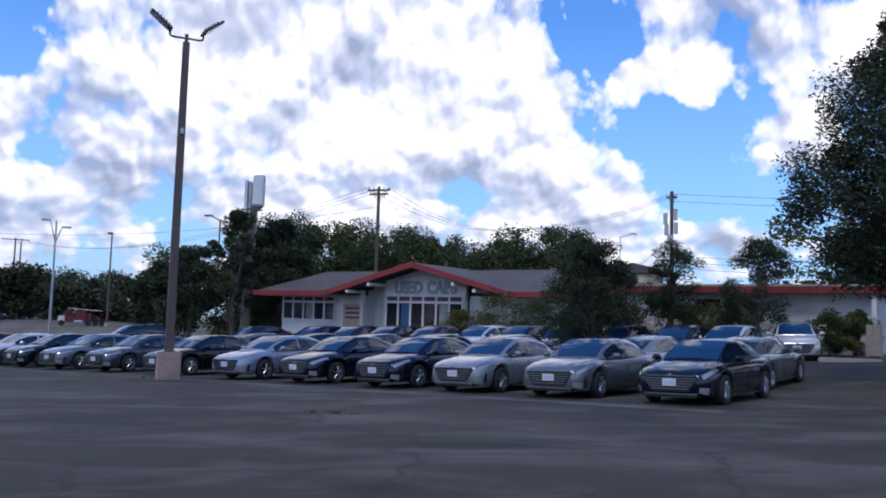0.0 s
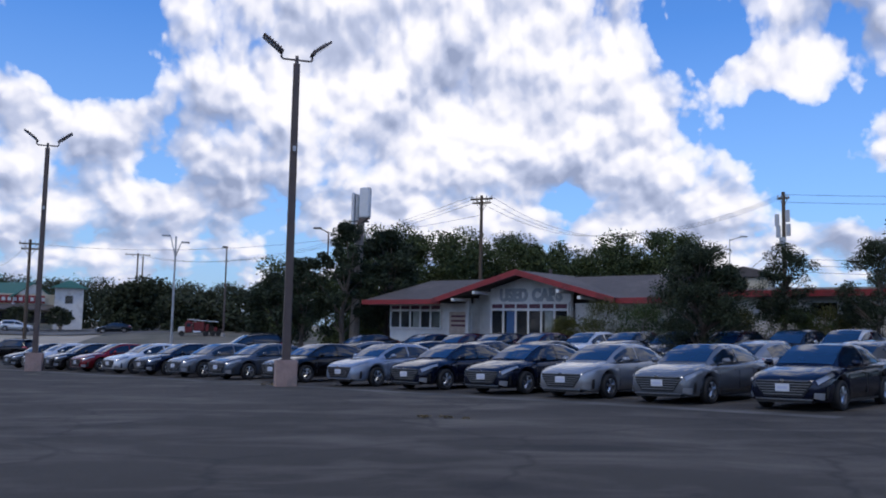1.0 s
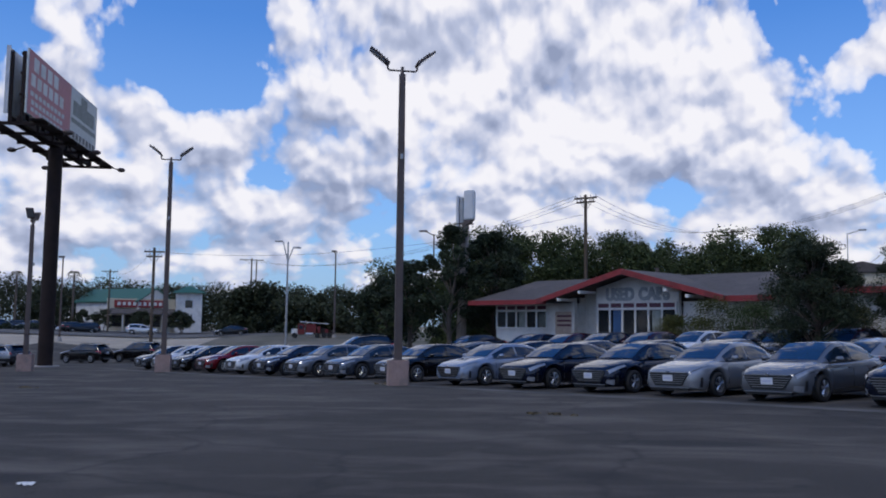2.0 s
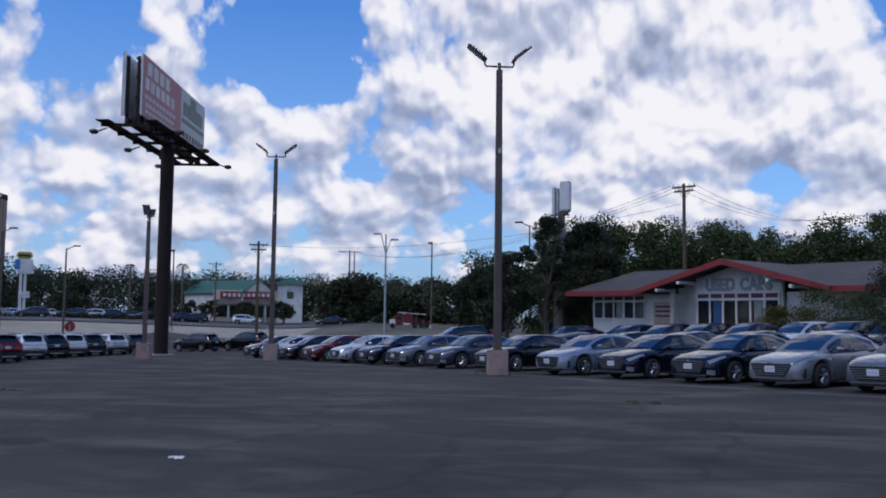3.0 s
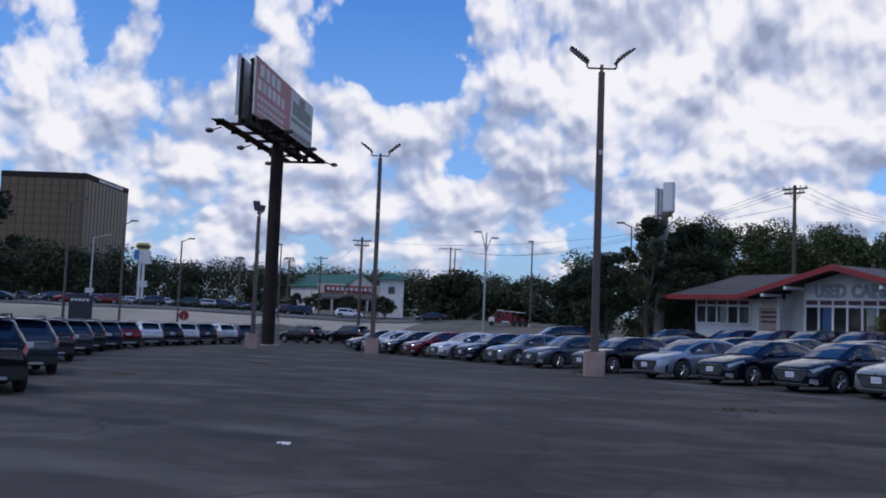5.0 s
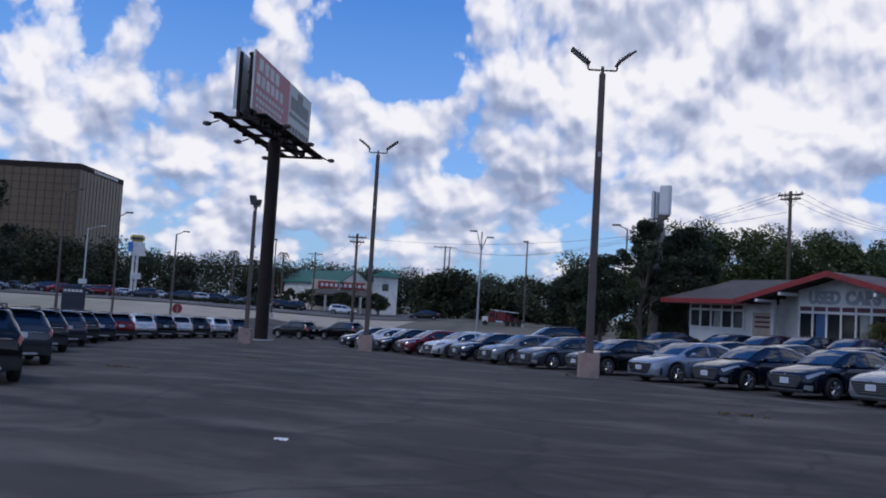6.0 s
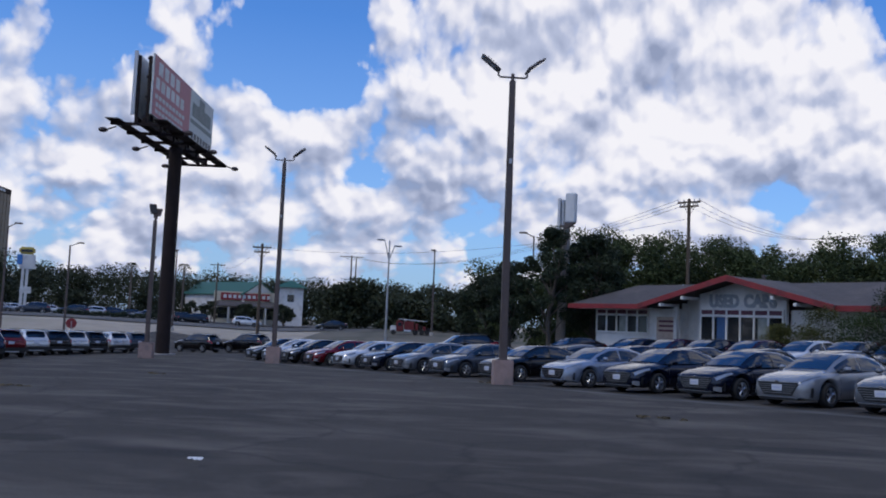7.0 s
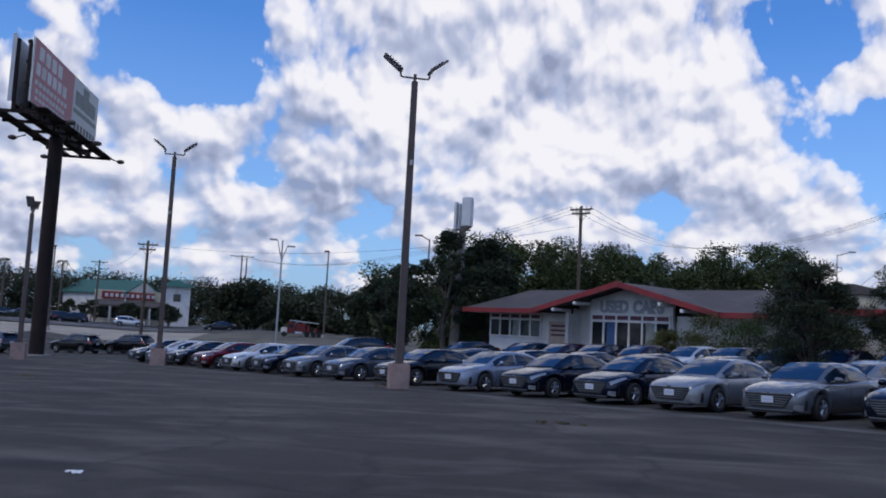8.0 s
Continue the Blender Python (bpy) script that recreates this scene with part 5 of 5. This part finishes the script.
# trees and shrubs before the office
grow_tree("tree", 6.3, 36.4, 5.1, 1.95, 21, "dense dark bushy tree before the office", LEAFDARK, low=0.05, clumps=110, per=420, size=0.055, trunk=0.14)
grow_tree("tree", 10.2, 38.2, 5.2, 1.35, 22, "slender small-leaved tree before the flat wing", LEAFDARK, low=0.30, clumps=60, per=260, size=0.05, trunk=0.10)
grow_tree("tree", 13.3, 36.2, 5.1, 1.4, 23, "slender small-leaved tree before the flat wing", LEAFDARK, low=0.28, clumps=64, per=260, size=0.05, trunk=0.10)
for k_, (x_, y_, h_, w_, mat_) in enumerate([(2.6, 39.4, 2.7, 1.5, LEAFYELLOW), (4.2, 38.0, 2.5, 1.5, LEAF), (7.5, 35.6, 2.3, 1.3, LEAFYELLOW), (9.6, 34.3, 2.1, 1.3, LEAF),
                                             (10.6, 34.2, 2.2, 1.2, LEAFYELLOW), (14.5, 32.5, 1.9, 0.8, LEAF), (15.3, 31.9, 1.9, 0.7, LEAFYELLOW), (0.9, 40.6, 2.0, 0.9, LEAFYELLOW),
                                             (11.6, 33.6, 2.4, 1.0, LEAFDARK), (6.4, 36.6, 2.4, 1.4, LEAFDARK)]):
    grow_tree("shrub", x_ * 1.12, y_ * 1.12, h_ * 1.05, w_ * 1.1, 40 + k_, "overgrown shrub with yellowing leaves by the office" if mat_ is LEAFYELLOW else "overgrown green shrub by the office",
              mat_, low=0.05, clumps=40, per=230, size=0.05, trunk=0.05, clump=0.34, category="shrub")
# trees round the mast
grow_tree("tree", -13.6, 57.6, 9.3, 2.0, 61, "open-crowned dark tree beside the mast", LEAFDARK, low=0.30, clumps=54, per=240, size=0.11, trunk=0.2)
grow_tree("tree", -16.6, 58.4, 7.0, 2.2, 62, "open-crowned dark tree beside the mast", LEAFDARK, low=0.25, clumps=54, per=240, size=0.11, trunk=0.18)
grow_tree("tree", -11.2, 60.4, 9.0, 2.3, 63, "dark tree behind the office roof", LEAFDARK, low=0.2, clumps=80, per=240, size=0.12, trunk=0.2)
grow_tree("tree", -19.6, 62.0, 6.0, 2.4, 64, "dark tree at the end of the rows", LEAFDARK, low=0.15, clumps=60, per=240, size=0.12, trunk=0.2)


def woods(name, spans, seed, leaf, size, per, label):
    """A far belt of trees: spans of (bearing from, to, distance, lowest top, highest top, crown radius)."""
    rng = np.random.default_rng(seed)
    centres, radii = [], []
    for b0, b1, d, t0, t1, r in spans:
        count = max(2, int(abs(b1 - b0) * math.pi / 180 * d / (r * 0.75)))
        for i in range(count):
            b = math.radians(b0 + (b1 - b0) * (i + rng.uniform(-0.4, 0.4)) / count)
            dd = d * rng.uniform(0.96, 1.08)
            top = t0 + (t1 - t0) * rng.uniform(0, 1)
            x, y = -dd * math.sin(b), dd * math.cos(b)
            g = ground_z(x, y)
            z = g
            while z < top - r * 0.5:
                for _ in range(3):
                    centres.append((x + rng.normal() * r * 0.5, y + rng.normal() * r * 0.5, min(top - r * 0.45, z + rng.uniform(0, r))))
                    radii.append(r * rng.uniform(0.45, 0.85))
                z += r * 0.8
    verts, faces = leaf_cloud(rng, centres, radii, per, size, 0.85, 0.55)
    tagged(new(name, mesh_of(name, verts.tolist(), faces.tolist(), leaf)), label, "trees", kind="stuff")


woods("woods", [(12.5, -9.5, 78, 7.6, 10.2, 1.8), (12.5, -9.5, 84, 9.0, 11.5, 2.0), (17, 12, 74, 5.5, 8.5, 2.0), (-9, -30, 86, 4.5, 6.5, 2.2), (-24, -40, 50, 5, 9, 2.4)], 71, LEAFBELT, 0.12, 330,
      "belt of dark green trees behind the office")
woods("woods", [(60, 20, 205, 8.4, 11.0, 4.2), (62, 18, 225, 10.0, 12.6, 5.0), (27.5, 21.5, 150, 6.0, 9.2, 2.6), (23, 15, 120, 4.4, 6.6, 2.2), (62, 46, 180, 9, 12.4, 4.0)], 72,
      LEAFFAR, 0.28, 210, "long belt of dark trees across the street")
woods("woods", [(k * 20 + 60, k * 20 + 80, 160, 8, 13, 5.0) for k in range(14)], 73, LEAFFAR, 1.4, 16, "belt of trees round the rest of the lot")
# a hedge along the far kerb and small trees in the far lot
rng_ = np.random.default_rng(9)
cs_ = [(-95.4 + 9.0 * t + rng_.normal() * 0.2, 99.8 + 7.7 * t + rng_.normal() * 0.2, ground_z(-91, 103) + rng_.uniform(0.2, 0.8)) for t in np.linspace(-0.1, 1.1, 60)]
v_, f_ = leaf_cloud(rng_, cs_, [0.5] * 60, 60, 0.14)
tagged(new("hedge", mesh_of("hedge", v_.tolist(), f_.tolist(), LEAFDARK)), "long clipped dark hedge on the bank", "hedge", kind="stuff")
for k_, (x_, y_) in enumerate([(-101.5, 106.5), (-93.5, 120.0), (-108.0, 116.0), (-110.0, 96.0), (-76.0, 150.0), (-84.0, 143.0), (-104.0, 149.0), (-111.0, 152.0), (-98.0, 151.5), (-90.0, 154.0), (-94.5, 147.0)]):
    grow_tree("tree", x_, y_, 4.2, 2.2, 80 + k_, "small round tree in the far lot", LEAFFAR, low=0.25, clumps=26, per=60, size=0.26, trunk=0.14)


def palm(x, y, top, seed, label):
    rng = np.random.default_rng(seed)
    z = ground_z(x, y)
    tree = empty("palm_tree", pose(x, y, z), label, "palm tree", "palms")
    h = top - z - 1.0
    part("trunk", tube((0, 0, -0.2), (0, 0, h), 0.26, 0.2, 10), BARK, tree)
    verts, faces = [], []
    for k in range(34):
        ang, tilt = rng.uniform(0, 2 * math.pi), rng.uniform(-0.7, 1.2)
        d = Vector((math.cos(ang) * math.cos(tilt), math.sin(ang) * math.cos(tilt), math.sin(tilt)))
        side = d.cross(Vector((0, 0, 1))).normalized()
        for i in range(9):
            a = d * (0.5 + 0.13 * i) + Vector((0, 0, h - 0.02 * i * i))
            for s in (1, -1):
                tip = a + d * 0.5 + side * (0.45 * s) + Vector((0, 0, -0.25))
                b0 = len(verts)
                verts += [a, a + d * 0.08, tip]
                faces.append((b0, b0 + 1, b0 + 2))
    part("crown", mesh_of("crown", verts, faces, LEAFFAR), LEAFFAR, tree)


palm(-112.0, 150.0, 12.2, 1, "tall palm tree by the far restaurant")
palm(-122.0, 146.0, 12.0, 2, "tall palm tree by the far restaurant")
# tree at the near edge of the utility vehicle row
grow_tree("tree", -34.5, 21.5, 8.6, 2.0, 91, "dark tree at the lot's edge behind the utility vehicles", LEAFDARK, low=0.3, clumps=60, per=140, size=0.14, trunk=0.2)

# ================= small things on the asphalt =================
def litter():
    x, y = -6.6, 7.05
    bm = bmesh.new()
    rng = np.random.default_rng(3)
    grid = [[bm.verts.new((x + 0.034 * i - 0.1, y + 0.034 * j - 0.07, ground_z(x, y) + 0.065 + rng.uniform(0, 0.03))) for j in range(5)] for i in range(7)]
    for i in range(6):
        for j in range(4):
            if (i, j) not in ((0, 0), (5, 3), (0, 3)):
                bm.faces.new((grid[i][j], grid[i + 1][j], grid[i + 1][j + 1], grid[i][j + 1]))
    tagged(new("litter", finish(bm, "litter", PAPER)), "crumpled white paper litter on the asphalt", "litter")


litter()
for k_, (x_, y_) in enumerate([(-2.1, 16.6), (-19.5, 16.8), (-26.8, 43.0), (-9.2, 28.9), (-22.0, 26.0)]):
    rng_ = np.random.default_rng(100 + k_)
    cs_ = [(x_ + rng_.normal() * 0.25, y_ + rng_.normal() * 0.12, ground_z(x_, y_) + 0.09) for _ in range(8)]
    v_, f_ = leaf_cloud(rng_, cs_, [0.10] * 8, 16, 0.035, 0.25)
    tagged(new("weed_patch", mesh_of("weed_patch", v_.tolist(), f_.tolist(), WEED)), "dry weeds growing from a crack in the asphalt", "weeds", kind="stuff")


def gate_panel(x, y, yaw, w, h):
    z = ground_z(x, y) + 0.06
    gate = empty("gate_panel", pose(x, y, z, 0, 0, yaw), "weathered pale grey gate panel by the end of the wing", "gate")
    for i in range(5):
        part("board", box(-w / 2 + w * i / 5, -w / 2 + w * (i + 0.94) / 5, -0.02, 0.02, 0.06, h), PALEBARK, gate)
    for zz in (0.25, h - 0.25):
        part("rail", box(-w / 2, w / 2, 0.021, 0.06, zz - 0.05, zz + 0.05), PALEBARK, gate)
    for sx in (-1, 1):
        part("post", box(sx * w / 2 - 0.04, sx * w / 2 + 0.04, 0.061, 0.14, 0, h + 0.06, 0.01), PALEBARK, gate)


gate_panel(17.2, 34.6, -30, 0.5, 1.25)
kerb_ = box(-1.1, 1.1, -0.1, 0.1, -0.05, 0.14, 0.03)
kerb_ob = tagged(new("wheel_stop", finish(kerb_, "wheel_stop", CONCRETE)), "low weathered concrete wheel stop on the asphalt", "wheel stop")
kerb_ob.matrix_world = pose(15.2, 32.4, ground_z(15.2, 32.4) + 0.06, 0, 0, -12)
